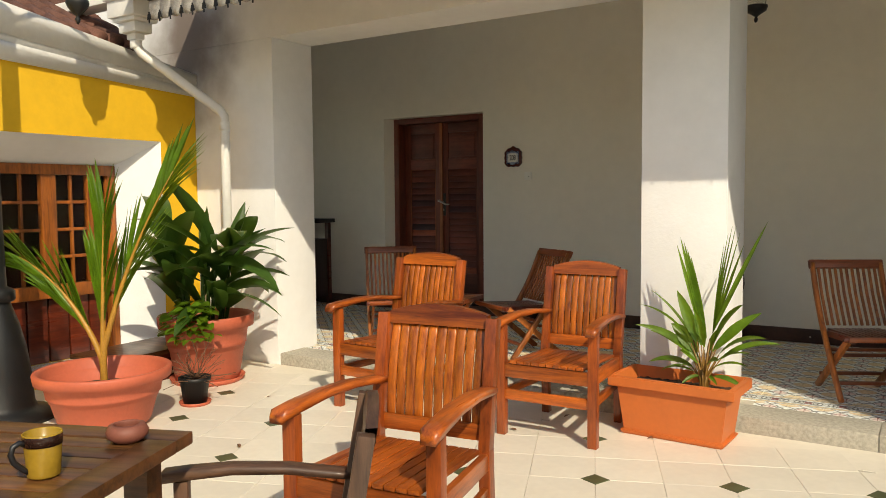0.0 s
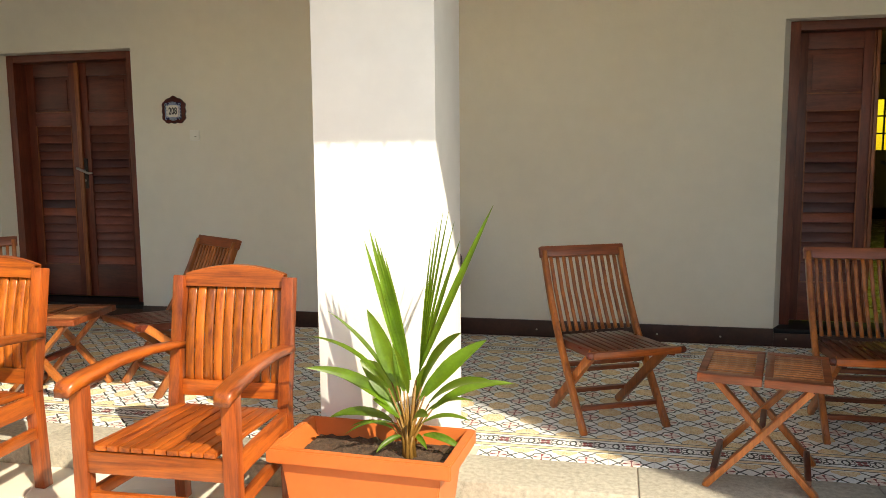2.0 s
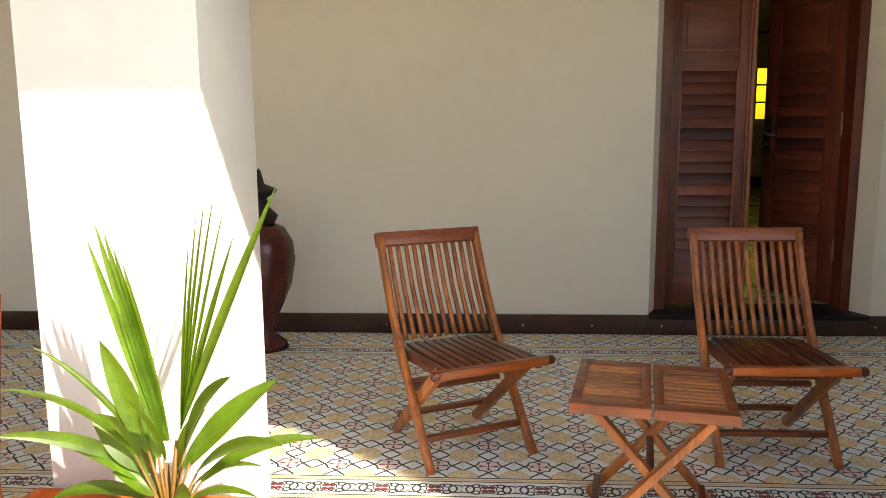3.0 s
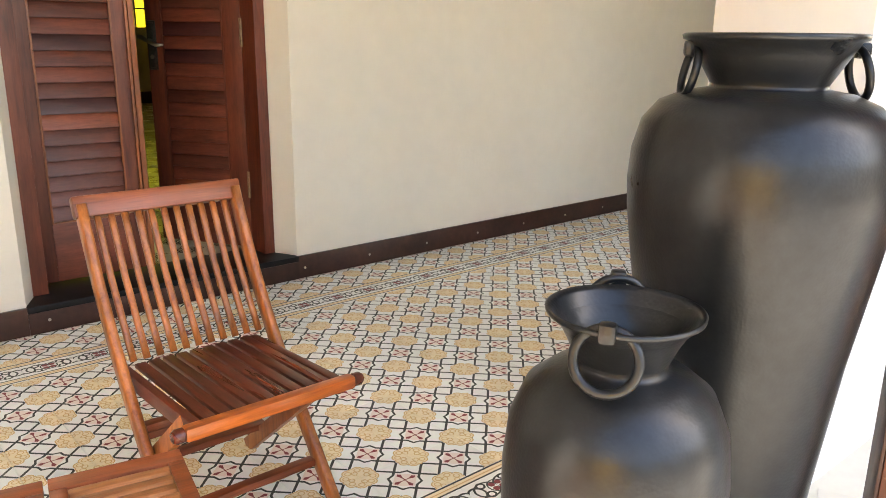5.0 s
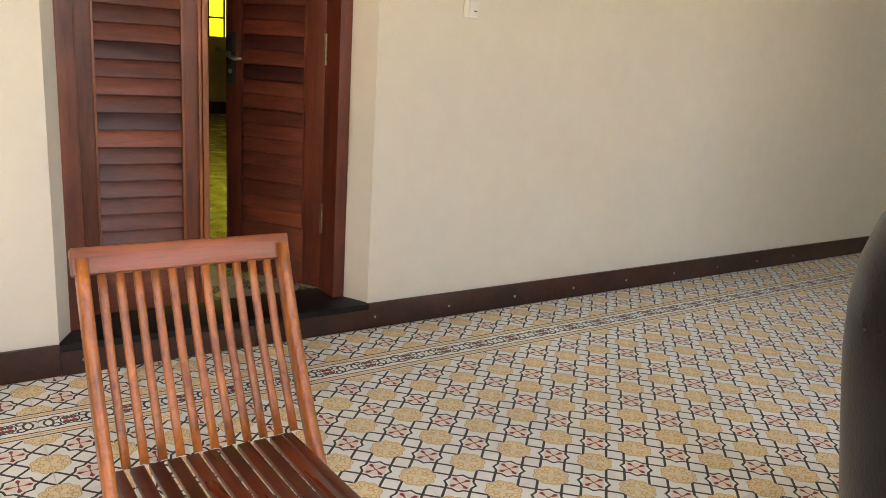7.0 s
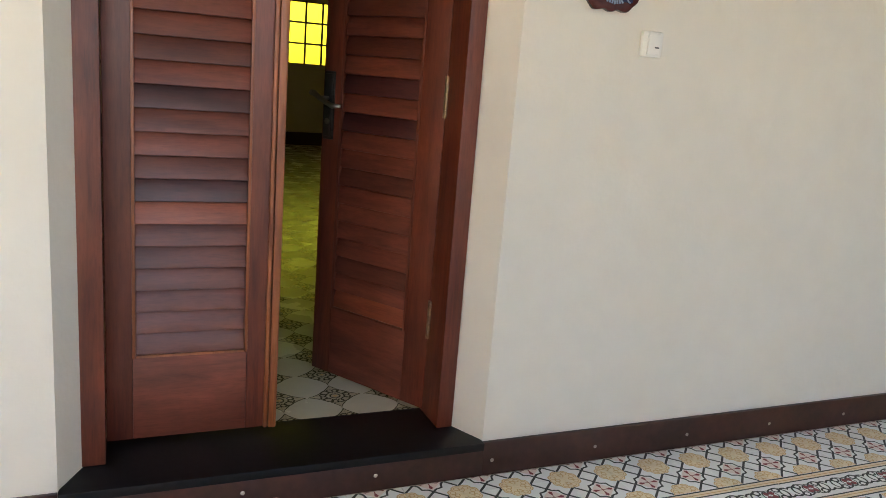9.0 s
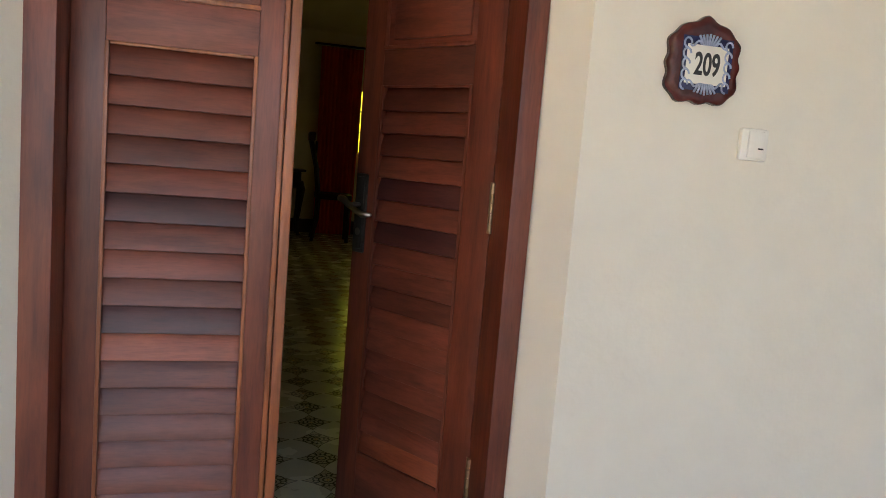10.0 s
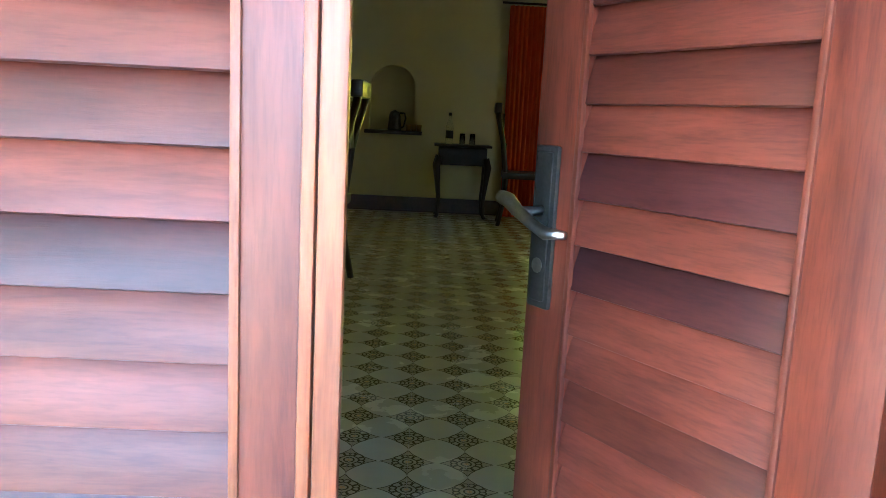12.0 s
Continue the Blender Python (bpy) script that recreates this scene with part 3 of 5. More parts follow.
arc = [(NX + NW * math.cos(math.pi * i / 16), NT - NW + NW * math.sin(math.pi * i / 16)) for i in range(17)]
for (xa, za), (xb, zb) in zip(arc, arc[1:]):
    q = [bm.verts.new(p) for p in ((xa, y0, za), (xb, y0, zb), (xb, y0, NT), (xa, y0, NT), (xa, y0 + 0.25, za), (xb, y0 + 0.25, zb))]
    bm.faces.new((q[0], q[1], q[2], q[3]))
    bm.faces.new((q[0], q[1], q[5], q[4]))
tagged(part("wall_room_north", bm, "room_wall", soft=False), "cream bedroom end wall with an arched niche", "wall", kind="structure")
setting("baseboard_room", "base", ((room_x0, y0 - 0.02, SILL), (room_x1, y0 - 0.001, SILL + 0.2)), label="dark skirting of the bedroom", category="baseboard")
w = thing("window_1", "small-paned window glazed in yellow in the bedroom", "window", kind="structure")
bm = bmesh.new()
for i in range(PANES + 1):
    x = WX0 + (WX1 - WX0) * i / PANES
    box(bm, (x - 0.014, y0 + 0.06, WZ0), (x + 0.014, y0 + 0.10, WZ1))
for j in range(4):
    z = WZ0 + (WZ1 - WZ0) * j / 3
    box(bm, (WX0, y0 + 0.065, z - 0.014), (WX1, y0 + 0.095, z + 0.014))
part("window_frame", bm, "dark_wood", w)
for i in range(PANES):
    for j in range(3):
        a, b = WX0 + (WX1 - WX0) * i / PANES, WZ0 + (WZ1 - WZ0) * j / 3
        ob = boxes("pane", "yellow_glass", w, ((a + 0.014, y0 + 0.078, b + 0.014), (a + (WX1 - WX0) / PANES - 0.014, y0 + 0.083, b + (WZ1 - WZ0) / 3 - 0.014)))
        ob.visible_shadow = False


# ---- louvred double doors ----
SLATS = 17
LZ0, LZ1 = SILL + 0.016, 2.11


def leaf(parent, name, mirror, bead, LEAF_W, x0, x1, pale, deep):
    """One louvred leaf in its own place: x from the hinge, y into the room."""
    s = -1 if mirror else 1
    root = new(name)
    root.parent = parent

    def bx(n, material, *items, bevel=0.003, label=""):
        bm = bmesh.new()
        for lo, hi in items:
            a, b = (min(s * lo[0], s * hi[0]), lo[1], lo[2]), (max(s * lo[0], s * hi[0]), hi[1], hi[2])
            box(bm, a, b, None, bevel)
        return part(n, bm, material, root, label)

    bx("stile", "door_z", ((0, 0, LZ0), (x0, 0.042, LZ1)))
    bx("stile", "door_z", ((x1, 0, LZ0), (LEAF_W, 0.042, LZ1)))
    bx("rail", "door_x", ((x0, 0.001, LZ0), (x1, 0.041, 0.405)))
    bx("rail", "door_x", ((x0, 0.001, 1.592), (x1, 0.041, 1.70)))
    bx("rail", "door_x", ((x0, 0.001, 2.0), (x1, 0.041, LZ1)))
    bx("panel", "door_x", ((x0, 0.014, 1.70), (x1, 0.030, 2.0)), ((x0 + 0.03, 0.006, 1.73), (x1 - 0.03, 0.036, 1.97)), bevel=0.005)
    rim = "door_edge" if bead else "door_z"
    bx("bead", rim, ((x0 - 0.001, -0.004, 0.405), (x0 + 0.009, 0.006, 1.592)))
    bx("bead", rim, ((x1 - 0.009, -0.004, 0.405), (x1 + 0.001, 0.006, 1.592)))
    bx("bead", rim, ((x0 + 0.009, -0.003, 0.405), (x1 - 0.009, 0.006, 0.414)))
    bx("bead", rim, ((x0 + 0.009, -0.003, 1.584), (x1 - 0.009, 0.006, 1.592)))
    bx("bead", rim, ((x0 - 0.001, -0.004, 1.70), (x1 + 0.001, 0.006, 1.712)))
    if bead:
        bx("astragal", "door_edge", ((LEAF_W - 0.030, -0.012, LZ0), (LEAF_W - 0.016, 0.002, LZ1)), ((LEAF_W - 0.014, -0.016, LZ0), (LEAF_W + 0.012, 0.002, LZ1)), bevel=0.005)
    pitch = (1.584 - 0.414) / SLATS
    for i in range(SLATS):
        z = 0.414 + pitch * i
        bm = bmesh.new()
        m = Matrix.Translation((s * (x0 + x1) / 2, 0.017, z + pitch / 2)) @ Matrix.Rotation(radians(-18), 4, "X")
        hw = (x1 - x0) / 2 - 0.0006
        box(bm, (-hw, -0.004, -pitch * 0.53), (hw, 0.004, pitch * 0.56), m, 0.0015)
        part("slat", bm, "door_pale" if i in pale else "door_deep" if i in deep else "door_x", root)
    return root


def double_door(name, x, opened, label):
    """Frame and two leaves in a doorway that begins at x."""
    d = thing(name, label, "door", kind="structure")
    a, b = x + 0.064, x + DW - 0.064
    boxes("door_frame", "door_z", d, ((a - 0.010, 0.118, SILL + 0.006), (a + 0.058, 0.30, TOP - 0.002)), ((b - 0.058, 0.118, SILL + 0.006), (b, 0.30, TOP - 0.002)), bevel=0.004)
    boxes("door_frame", "door_x", d, ((a + 0.058, 0.118, TOP - 0.06), (b - 0.058, 0.30, TOP - 0.002)), bevel=0.004)
    l = leaf(d, "door_leaf", False, True, 0.508, 0.076, 0.421, (6,), (7, 11))
    l.matrix_basis = pose(a + 0.060, 0.248, 0)
    r = leaf(d, "door_leaf", True, False, 0.572, 0.105, 0.480, (0,), (10, 12))
    r.matrix_basis = pose(b - 0.060, 0.262, 0, 0, 0, -opened)
    for z in (0.48, 1.26):
        bm = bmesh.new()
        for k in range(5):
            lathe(bm, [(0.0, 0), (0.0075, 0), (0.0075, 0.026), (0, 0.026)], 10, (0.006, -0.004, z - 0.07 + 0.028 * k))
        box(bm, (-0.006, -0.003, z - 0.07), (0.0, 0.0, z + 0.07))
        part("hinge", bm, "hinge", r)
    # lever handle on its long plate, on the leaf that stands open
    bm = bmesh.new()
    hx = -0.535
    box(bm, (hx - 0.026, -0.010, 1.062), (hx + 0.026, 0.0, 1.315), None, 0.006)
    box(bm, (hx - 0.018, -0.013, 1.074), (hx + 0.018, -0.008, 1.305), None, 0.004)
    part("handle_plate", bm, "bronze", r, "dark bronze handle plate with a keyhole")
    bm = bmesh.new()
    lathe(bm, [(0, 0), (0.012, 0), (0.012, 0.004), (0.006, 0.006), (0, 0.006)], 14, (0, 0, 0))
    bmesh.ops.transform(bm, matrix=pose(hx, -0.010, 1.13, 90, 0, 0), verts=bm.verts[:])
    part("keyhole", bm, "steel", r)
    bm = bmesh.new()
    tube(bm, [(hx, -0.010, 1.215), (hx, -0.05, 1.215), (hx - 0.012, -0.058, 1.216)], 0.008, 10)
    tube(bm, [(hx - 0.045, -0.056, 1.232), (hx - 0.025, -0.058, 1.230), (hx, -0.058, 1.216), (hx + 0.03, -0.056, 1.202), (hx + 0.06, -0.052, 1.190), (hx + 0.098, -0.048, 1.192)],
         [0.011, 0.012, 0.010, 0.009, 0.010, 0.006], 10)
    part("handle", bm, "steel", r, "curved steel lever handle")
    return d


double_door("door_1", D8, 0, "closed dark red louvred double door in the doorway")
double_door("door_2", D9, 59, "red-brown louvred double door with one leaf open")


# screw heads along the riser and skirting
for k in range(16):
    sx = -1.6 + 0.42 * k
    bm = bmesh.new()
    lathe(bm, [(0, 0.003), (0.006, 0.002), (0.007, 0)], 10)
    sc = part("screw", bm, "steel")
    inside = D9 < sx < D9 + DW
    sc.matrix_basis = pose(sx, -0.0205 if inside else -0.0185, 0.055, 90, 0, 0)
    tagged(sc, "small steel screw head in the dark skirting", "screw", group="screws in the skirting")


# ---- number plates and switches ----
def number_plate(x, z, digits, label):
    p = thing("number_plate", label, "number plate", pose(x, -0.001, z), group="room number plates")
    bm = bmesh.new()
    n = 96
    ring = []
    for i in range(n):
        a = 2 * math.pi * i / n
        c, s = math.cos(a), math.sin(a)
        k = 1 / max(abs(c) ** 4 + abs(s) ** 4, 1e-6) ** 0.25
        r = 0.093 * k * (1 + 0.035 * math.cos(12 * a))
        px, pz = r * c * 1.06, r * s
        if pz > 0:
            pz += 0.024 * math.exp(-(px / 0.040) ** 2)
        ring.append((px, pz))
    f = [[bm.verts.new((x * q, y, z * q)) for x, z in ring] for y, q in ((0, 1), (-0.016, 1.0), (-0.025, 0.95), (-0.024, 0.80))]
    for a, b in zip(f, f[1:]):
        for i in range(n):
            bm.faces.new((a[i], a[(i + 1) % n], b[(i + 1) % n], b[i]))
    bm.faces.new(f[-1])
    bm.faces.new(f[0][::-1])
    part("plate_frame", bm, "plate_wood", p)
    boxes("plate_ground", "navy_glaze", p, ((-0.068, -0.0265, -0.064), (0.072, -0.0225, 0.066)), bevel=0.001)
    boxes("plate_tile", "porcelain", p, ((-0.056, -0.0285, -0.048), (0.060, -0.0245, 0.046)), bevel=0.001)
    bm = bmesh.new()
    for sx in (-1, 1):
        for k in range(5):
            z = -0.052 + 0.025 * k
            pts = [(sx * 0.058 + 0.002 + 0.010 * math.cos(t), -0.028, z + 0.012 * math.sin(t)) for t in [j * 0.6 for j in range(9)]]
            tube(bm, pts, 0.0028, 6)
    for z, u in ((0.058, 1), (-0.058, -1)):
        for k in range(-3, 4):
            tube(bm, [(0.002 + 0.005 * k, -0.028, z - 0.012 * u), (0.002 + 0.010 * k, -0.030, z + u * (0.016 - 0.002 * abs(k)))], 0.003, 6)
        for sx in (-1, 1):
            tube(bm, [(0.002 + sx * (0.02 + 0.032 * j / 6), -0.028, z - u * 0.010 + u * 0.007 * math.sin(j)) for j in range(7)], 0.003, 6)
    part("scroll_border", bm, "blue_glaze", p, "blue and grey glazed scroll border")
    c = bpy.data.curves.new("digits", "FONT")
    c.body, c.size, c.align_x, c.align_y, c.extrude = digits, 0.056, "CENTER", "CENTER", 0.0006
    c.offset = 0.0012
    tmp = new("tmp", c)
    me = bpy.data.meshes.new_from_object(tmp.evaluated_get(bpy.context.evaluated_depsgraph_get()))
    bpy.data.objects.remove(tmp)
    me.materials.clear()
    me.materials.append(M["ink"])
    t = new("digits", me)
    t.parent = p
    t.matrix_basis = pose(0.002, -0.0292, -0.002, 90, 0, 0) @ Matrix.Diagonal((0.86, 1.35, 1, 1))
    return p


number_plate(1.604, 1.663, "209", "maroon glazed plate with the number 209 in a blue border")
number_plate(-4.431, 1.672, "208", "maroon glazed plate with the number 208 in a blue border")


def light_switch(x, z):
    s = thing("light_switch", "ivory plastic light switch on the cream wall", "switch", pose(x, -0.001, z), group="light switches")
    boxes("switch_plate", "ivory", s, ((-0.041, -0.016, -0.041), (0.041, 0, 0.041)), bevel=0.007)
    boxes("rocker", "ivory", s, ((-0.022, -0.022, -0.034), (0.026, -0.0155, 0.034)), bevel=0.003)
    boxes("marker", "ink", s, ((0.006, -0.0235, -0.012), (0.022, -0.0215, -0.008)))


light_switch(1.780, 1.482)
light_switch(-4.262, 1.483)


# ---- teak armchairs in the court ----
def armchair(label, m, tone="orange"):
    c = thing("armchair", label, "chair", m, group="teak armchairs in the courtyard")
    W, D = 0.285, 0.27
    F, R = W - 0.012, W - 0.052
    for sx in (-1, 1):
        bm = bmesh.new()
        bar(bm, (sx * F, -D, 0), (sx * F, -D, 0.63), 0.052, 0.046)
        part("leg", bm, tone + "_leg", c)
        bm = bmesh.new()
        bar(bm, (sx * R, D + 0.01, 0), (sx * R, D - 0.01, 0.42), 0.046, 0.05)
        bar(bm, (sx * R, D - 0.012, 0.41), (sx * R, D + 0.075, 0.915), 0.046, 0.05)
        part("leg", bm, tone + "_leg", c)
        bm = bmesh.new()
        prof = [(-0.35, 0.628, 0.030), (-0.33, 0.645, 0.036), (-0.25, 0.655, 0.036), (-0.10, 0.668, 0.030), (0.08, 0.666, 0.027), (0.24, 0.648, 0.025), (0.30, 0.643, 0.022)]
        rings = []
        for y, z, h in prof:
            hw = 0.034 if y > -0.34 else 0.026
            along = (y + 0.27) / 0.54
            rings.append([bm.verts.new((sx * (F + (R - F) * along + 0.003) + dx, y, z + dz)) for dx, dz in ((-hw, -h / 2), (hw, -h / 2), (hw, h / 2 - 0.006), (hw - 0.010, h / 2), (-hw + 0.010, h / 2), (-hw, h / 2 - 0.006))])
        for p, q in zip(rings, rings[1:]):
            for i in range(6):
                bm.faces.new((p[i], p[(i + 1) % 6], q[(i + 1) % 6], q[i]))
        bm.faces.new(rings[0])
        bm.faces.new(rings[-1][::-1])
        part("armrest", bm, tone + "_y", c)
        bm = bmesh.new()
        bar(bm, (sx * F, -D, 0.375), (sx * R, D, 0.365), 0.028, 0.07)
        part("side_rail", bm, tone + "_y", c)
        bm = bmesh.new()
        bar(bm, (sx * F, -D, 0.24), (sx * R, D, 0.24), 0.026, 0.045)
        part("stretcher", bm, tone + "_y", c)
    boxes("front_rail", tone + "_x", c, ((-W + 0.030, -D - 0.016, 0.335), (W - 0.030, -D + 0.014, 0.41)), bevel=0.004)
    boxes("stretcher", tone + "_x", c, ((-W + 0.030, -D - 0.012, 0.205), (W - 0.030, -D + 0.012, 0.265)), bevel=0.004)
    for k in range(10):
        x = -0.198 + 0.0440 * k
        bm = bmesh.new()
        bar(bm, (x, -D - 0.014, 0.424), (x, D - 0.03, 0.405), 0.018, 0.0395, up=(1, 0, 0), bevel=0.003)
        part("seat_slat", bm, tone + "_y", c)

    def back(z):
        return D + 0.002 + (z - 0.41) * 0.172

    bm = bmesh.new()
    for k in range(12):
        xa, xb = -0.210 + 0.420 * k / 12, -0.210 + 0.420 * (k + 1) / 12
        za, zb = [0.925 + 0.035 * (1 - (2 * x / 0.420) ** 2) for x in (xa, xb)]
        v = []
        for x, zt in ((xa, za), (xb, zb)):
            for z, o in ((0.874, -0.018), (zt, -0.018), (zt, 0.016), (0.874, 0.016)):
                v.append(bm.verts.new((x, back(z) + o, z)))
        for i in range(4):
            bm.faces.new((v[i], v[(i + 1) % 4], v[4 + (i + 1) % 4], v[4 + i]))
    bmesh.ops.remove_doubles(bm, verts=bm.verts[:], dist=0.0005)
    part("top_rail", bm, tone + "_x", c)
    bm = bmesh.new()
    bar(bm, (-0.210, back(0.47), 0.47), (0.210, back(0.47), 0.47), 0.065, 0.026, up=(0, 1, 0))
    part("lower_rail", bm, tone + "_x", c)
    for k in range(10):
        x = -0.184 + 0.0409 * k
        bm = bmesh.new()
        pts = [(x, back(z) - 0.012 * math.sin(math.pi * (z - 0.49) / 0.37), z) for z in [0.485 + 0.050 * q for q in range(9)]]
        strip(bm, pts, 0.0355, 0.013)
        part("back_slat", bm, tone + "_z", c)
    return c


ARM = armchair("glossy orange-brown teak armchair with a slatted back, beside the planter", pose(-2.535, -3.05, COURT_Z, 0, 0, 1.5))
for (x, y, turn, wide, sc, lab) in ((-3.690, -3.077, -2, 1.10, 1.02, "glossy orange-brown teak armchair standing by the veranda step"),
                              (-2.356, -4.956, 7.0, 1.02, 0.97, "glossy orange-brown teak armchair in the middle of the court")):
    o = copy_thing(ARM, pose(x, y, COURT_Z, 0, 0, turn))
    o.scale = (wide, sc, sc)
    o["label"] = lab
o = armchair("weathered grey-brown teak armchair drawn up to the table", pose(-2.22, -5.80, COURT_Z, 0, 0, -52), "grey")
o.scale = (0.87, 0.87, 0.87)


# ---- folding chairs and tables on the veranda ----
def folding_chair(label, m):
    c = thing("folding_chair", label, "chair", m, group="folding chairs on the veranda")
    H, W = 0.80, 0.215

    def stile(t):
        """Side line of the back post, t from the foot to the top: y, z."""
        pts = [(-0.30, 0.0), (-0.115, 0.235), (0.03, 0.43), (0.135, 0.615), (0.218, 0.808)]
        k = min(int(t * 4), 3)
        f = t * 4 - k
        a, b = pts[k], pts[k + 1]
        return a[0] + (b[0] - a[0]) * f, a[1] + (b[1] - a[1]) * f

    def curve(t):
        """The post's line with its bends eased."""
        near = [stile(min(max(t + d, 0.0), 1.0)) for d in (-0.09, -0.045, 0.0, 0.045, 0.09)]
        return sum(q[0] for q in near) / 5, sum(q[1] for q in near) / 5

    line = [stile(0.0)] + [curve(k / 16) for k in range(1, 16)] + [stile(1.0)]
    for sx in (-1, 1):
        bm = bmesh.new()
        strip(bm, [(sx * W, y, z) for y, z in line], 0.024, 0.044, 0.004)
        part("back_post", bm, "fold_z", c)
        bm = bmesh.new()
        bar(bm, (sx * (W - 0.028), 0.155, 0.0), (sx * (W - 0.028), -0.325, 0.395), 0.024, 0.044, up=(0, 1, 0))
        part("leg", bm, "fold_z", c)
        bm = bmesh.new()
        bar(bm, (sx * (W - 0.030), 0.085, 0.370), (sx * (W - 0.030), -0.385, 0.395), 0.024, 0.040, up=(0, 0, 1))
        part("seat_side", bm, "fold_y", c)
    bm = bmesh.new()
    y, z = stile(1.0)
    m = Matrix.Translation((0, y + 0.004, z - 0.008)) @ Matrix.Rotation(radians(-23), 4, "X")
    box(bm, (-0.234, -0.017, -0.028), (0.234, 0.017, 0.030), m, 0.006)
    part("top_rail", bm, "fold_x", c)
    for k in range(11):
        x = -0.178 + 0.0356 * k
        bm = bmesh.new()
        strip(bm, [(x, stile(q)[0] + 0.006, stile(q)[1]) for q in (0.49, 0.58, 0.67, 0.75, 0.83, 0.91, 0.985)], 0.017, 0.013, 0.002)
        part("back_slat", bm, "fold_z", c)
    for k in range(9):
        x = -0.150 + 0.0375 * k
        bm = bmesh.new()
        bar(bm, (x, 0.070, 0.392), (x, -0.365, 0.408), 0.013, 0.029, up=(1, 0, 0), bevel=0.003)
        part("seat_slat", bm, "fold_y", c)
    bm = bmesh.new()
    bar(bm, (-W - 0.006, -0.385, 0.402), (W + 0.006, -0.385, 0.402), 0.034, 0.034, up=(0, 1, 0), bevel=0.010)
    front = part("front_rail", bm, "orange_x", c, "worn honey-coloured front rail")
    for sx in (-1, 1):
        bm = bmesh.new()
        lathe(bm, [(0, 0), (0.017, 0), (0.0175, 0.018), (0.012, 0.026), (0, 0.027)], 16)
        bmesh.ops.transform(bm, matrix=pose(sx * (W + 0.006), -0.385, 0.402, 0, 90 * sx, 0), verts=bm.verts[:])
        part("rail_end", bm, "fold_y", front, "dark rounded rail end")
    for name, y, z in (("stretcher", -0.205, 0.10), ("stretcher", 0.075, 0.10), ("stretcher", -0.075, 0.285), ("stretcher", -0.03, 0.24)):
        bm = bmesh.new()
        bar(bm, (-W + 0.012, y, z), (W - 0.012, y, z), 0.020, 0.032, up=(0, 1, 0))
        part(name, bm, "fold_x", c)
    return c


def facing(x, y, dx, dy):
    return pose(x, y, 0.0, 0, 0, math.degrees(math.atan2(dx, -dy)))


FOLD = folding_chair("folding slatted teak chair with dark seat by the open door", facing(0.101, -1.59, 0.0, -1.0))
for x, y, dx, dy, lab in ((-1.126, -1.628, 0.455, -0.89, "folding slatted teak chair on the patterned veranda floor"),
                          (-4.72, -1.75, 0.65, -0.76, "folding slatted teak chair beside the closed door"),
                          (-3.50, -1.50, -0.545, -0.84, "dark folding teak chair turned sideways by the wall")):
    o = copy_thing(FOLD, facing(x, y, dx, dy))
    o["label"] = lab


def folding_table(label, m):
    t = thing("folding_table", label, "table", m, group="folding tables on the veranda")
    A, B, H = 0.237, 0.226, 0.457
    for sx in (-1, 1):
        x0, x1 = sorted((sx * 0.004, sx * A))
        for lo, hi in (((x0, -B, H - 0.032), (x1, -B + 0.045, H)), ((x0, B - 0.045, H - 0.032), (x1, B, H)),
                       ((x0, -B + 0.045, H - 0.032), (x0 + 0.03, B - 0.045, H)), ((x1 - 0.03, -B + 0.045, H - 0.032), (x1, B - 0.045, H))):
            boxes("top_frame", "fold_x", t, (lo, hi), bevel=0.003)
        for k in range(11):
            y = -B + 0.060 + k * (2 * B - 0.120) / 10
            boxes("slat", "slat_x", t, ((x0 + 0.03, y - 0.0105, H - 0.013), (x1 - 0.03, y + 0.0105, H - 0.003)), bevel=0.002)
    for sy in (-1, 1):
        for sx in (-1, 1):
            bm = bmesh.new()
            yy = sy * (B - 0.05) + sx * 0.015
            bar(bm, (sx * 0.20, yy, 0.0), (-sx * 0.17, yy, H - 0.034), 0.024, 0.046, up=(0, 1, 0))
            part("leg", bm, "fold_z", t)
    for x, z in ((0.17, 0.05), (-0.17, 0.05), (0.0, 0.215)):
        boxes("stretcher", "fold_y", t, ((x - 0.012, -B + 0.06, z - 0.016), (x + 0.012, B - 0.06, z + 0.016)), bevel=0.003)
    return t


FT = folding_table("low folding slatted teak table between two chairs", pose(-0.462, -2.295, 0, 0, 0, -11.5))
copy_thing(FT, pose(-4.1, -1.85, 0, 0, 0, 8))["label"] = "low folding slatted teak table by the closed door"

# ---- metal jars ----
def ring_handle(parent, p, out, r=0.045):
    """A ring that hangs from a lug at p, on the side out."""
    bm = bmesh.new()
    o = Vector((*out, 0)).normalized()
    s = Vector((-o.y, o.x, 0))
    c = Vector(p) + o * 0.018 + Vector((0, 0, -r * 0.92))
    tilt = 0.2
    tube(bm, [c + (s * math.cos(a) * r + Vector((0, 0, 1)) * math.sin(a) * r + o * (-math.sin(a) * tilt * r)) for a in [2 * math.pi * i / 28 for i in range(28)]], r * 0.165, 10, closed=True)
    hook = bmesh.new()
    bar(hook, Vector(p) + o * 0.004, Vector(p) + o * 0.032, 0.026, 0.030, bevel=0.008)
    lug = part("lug", hook, "jar", parent)
    part("ring", bm, "jar", lug, "dull grey metal ring")


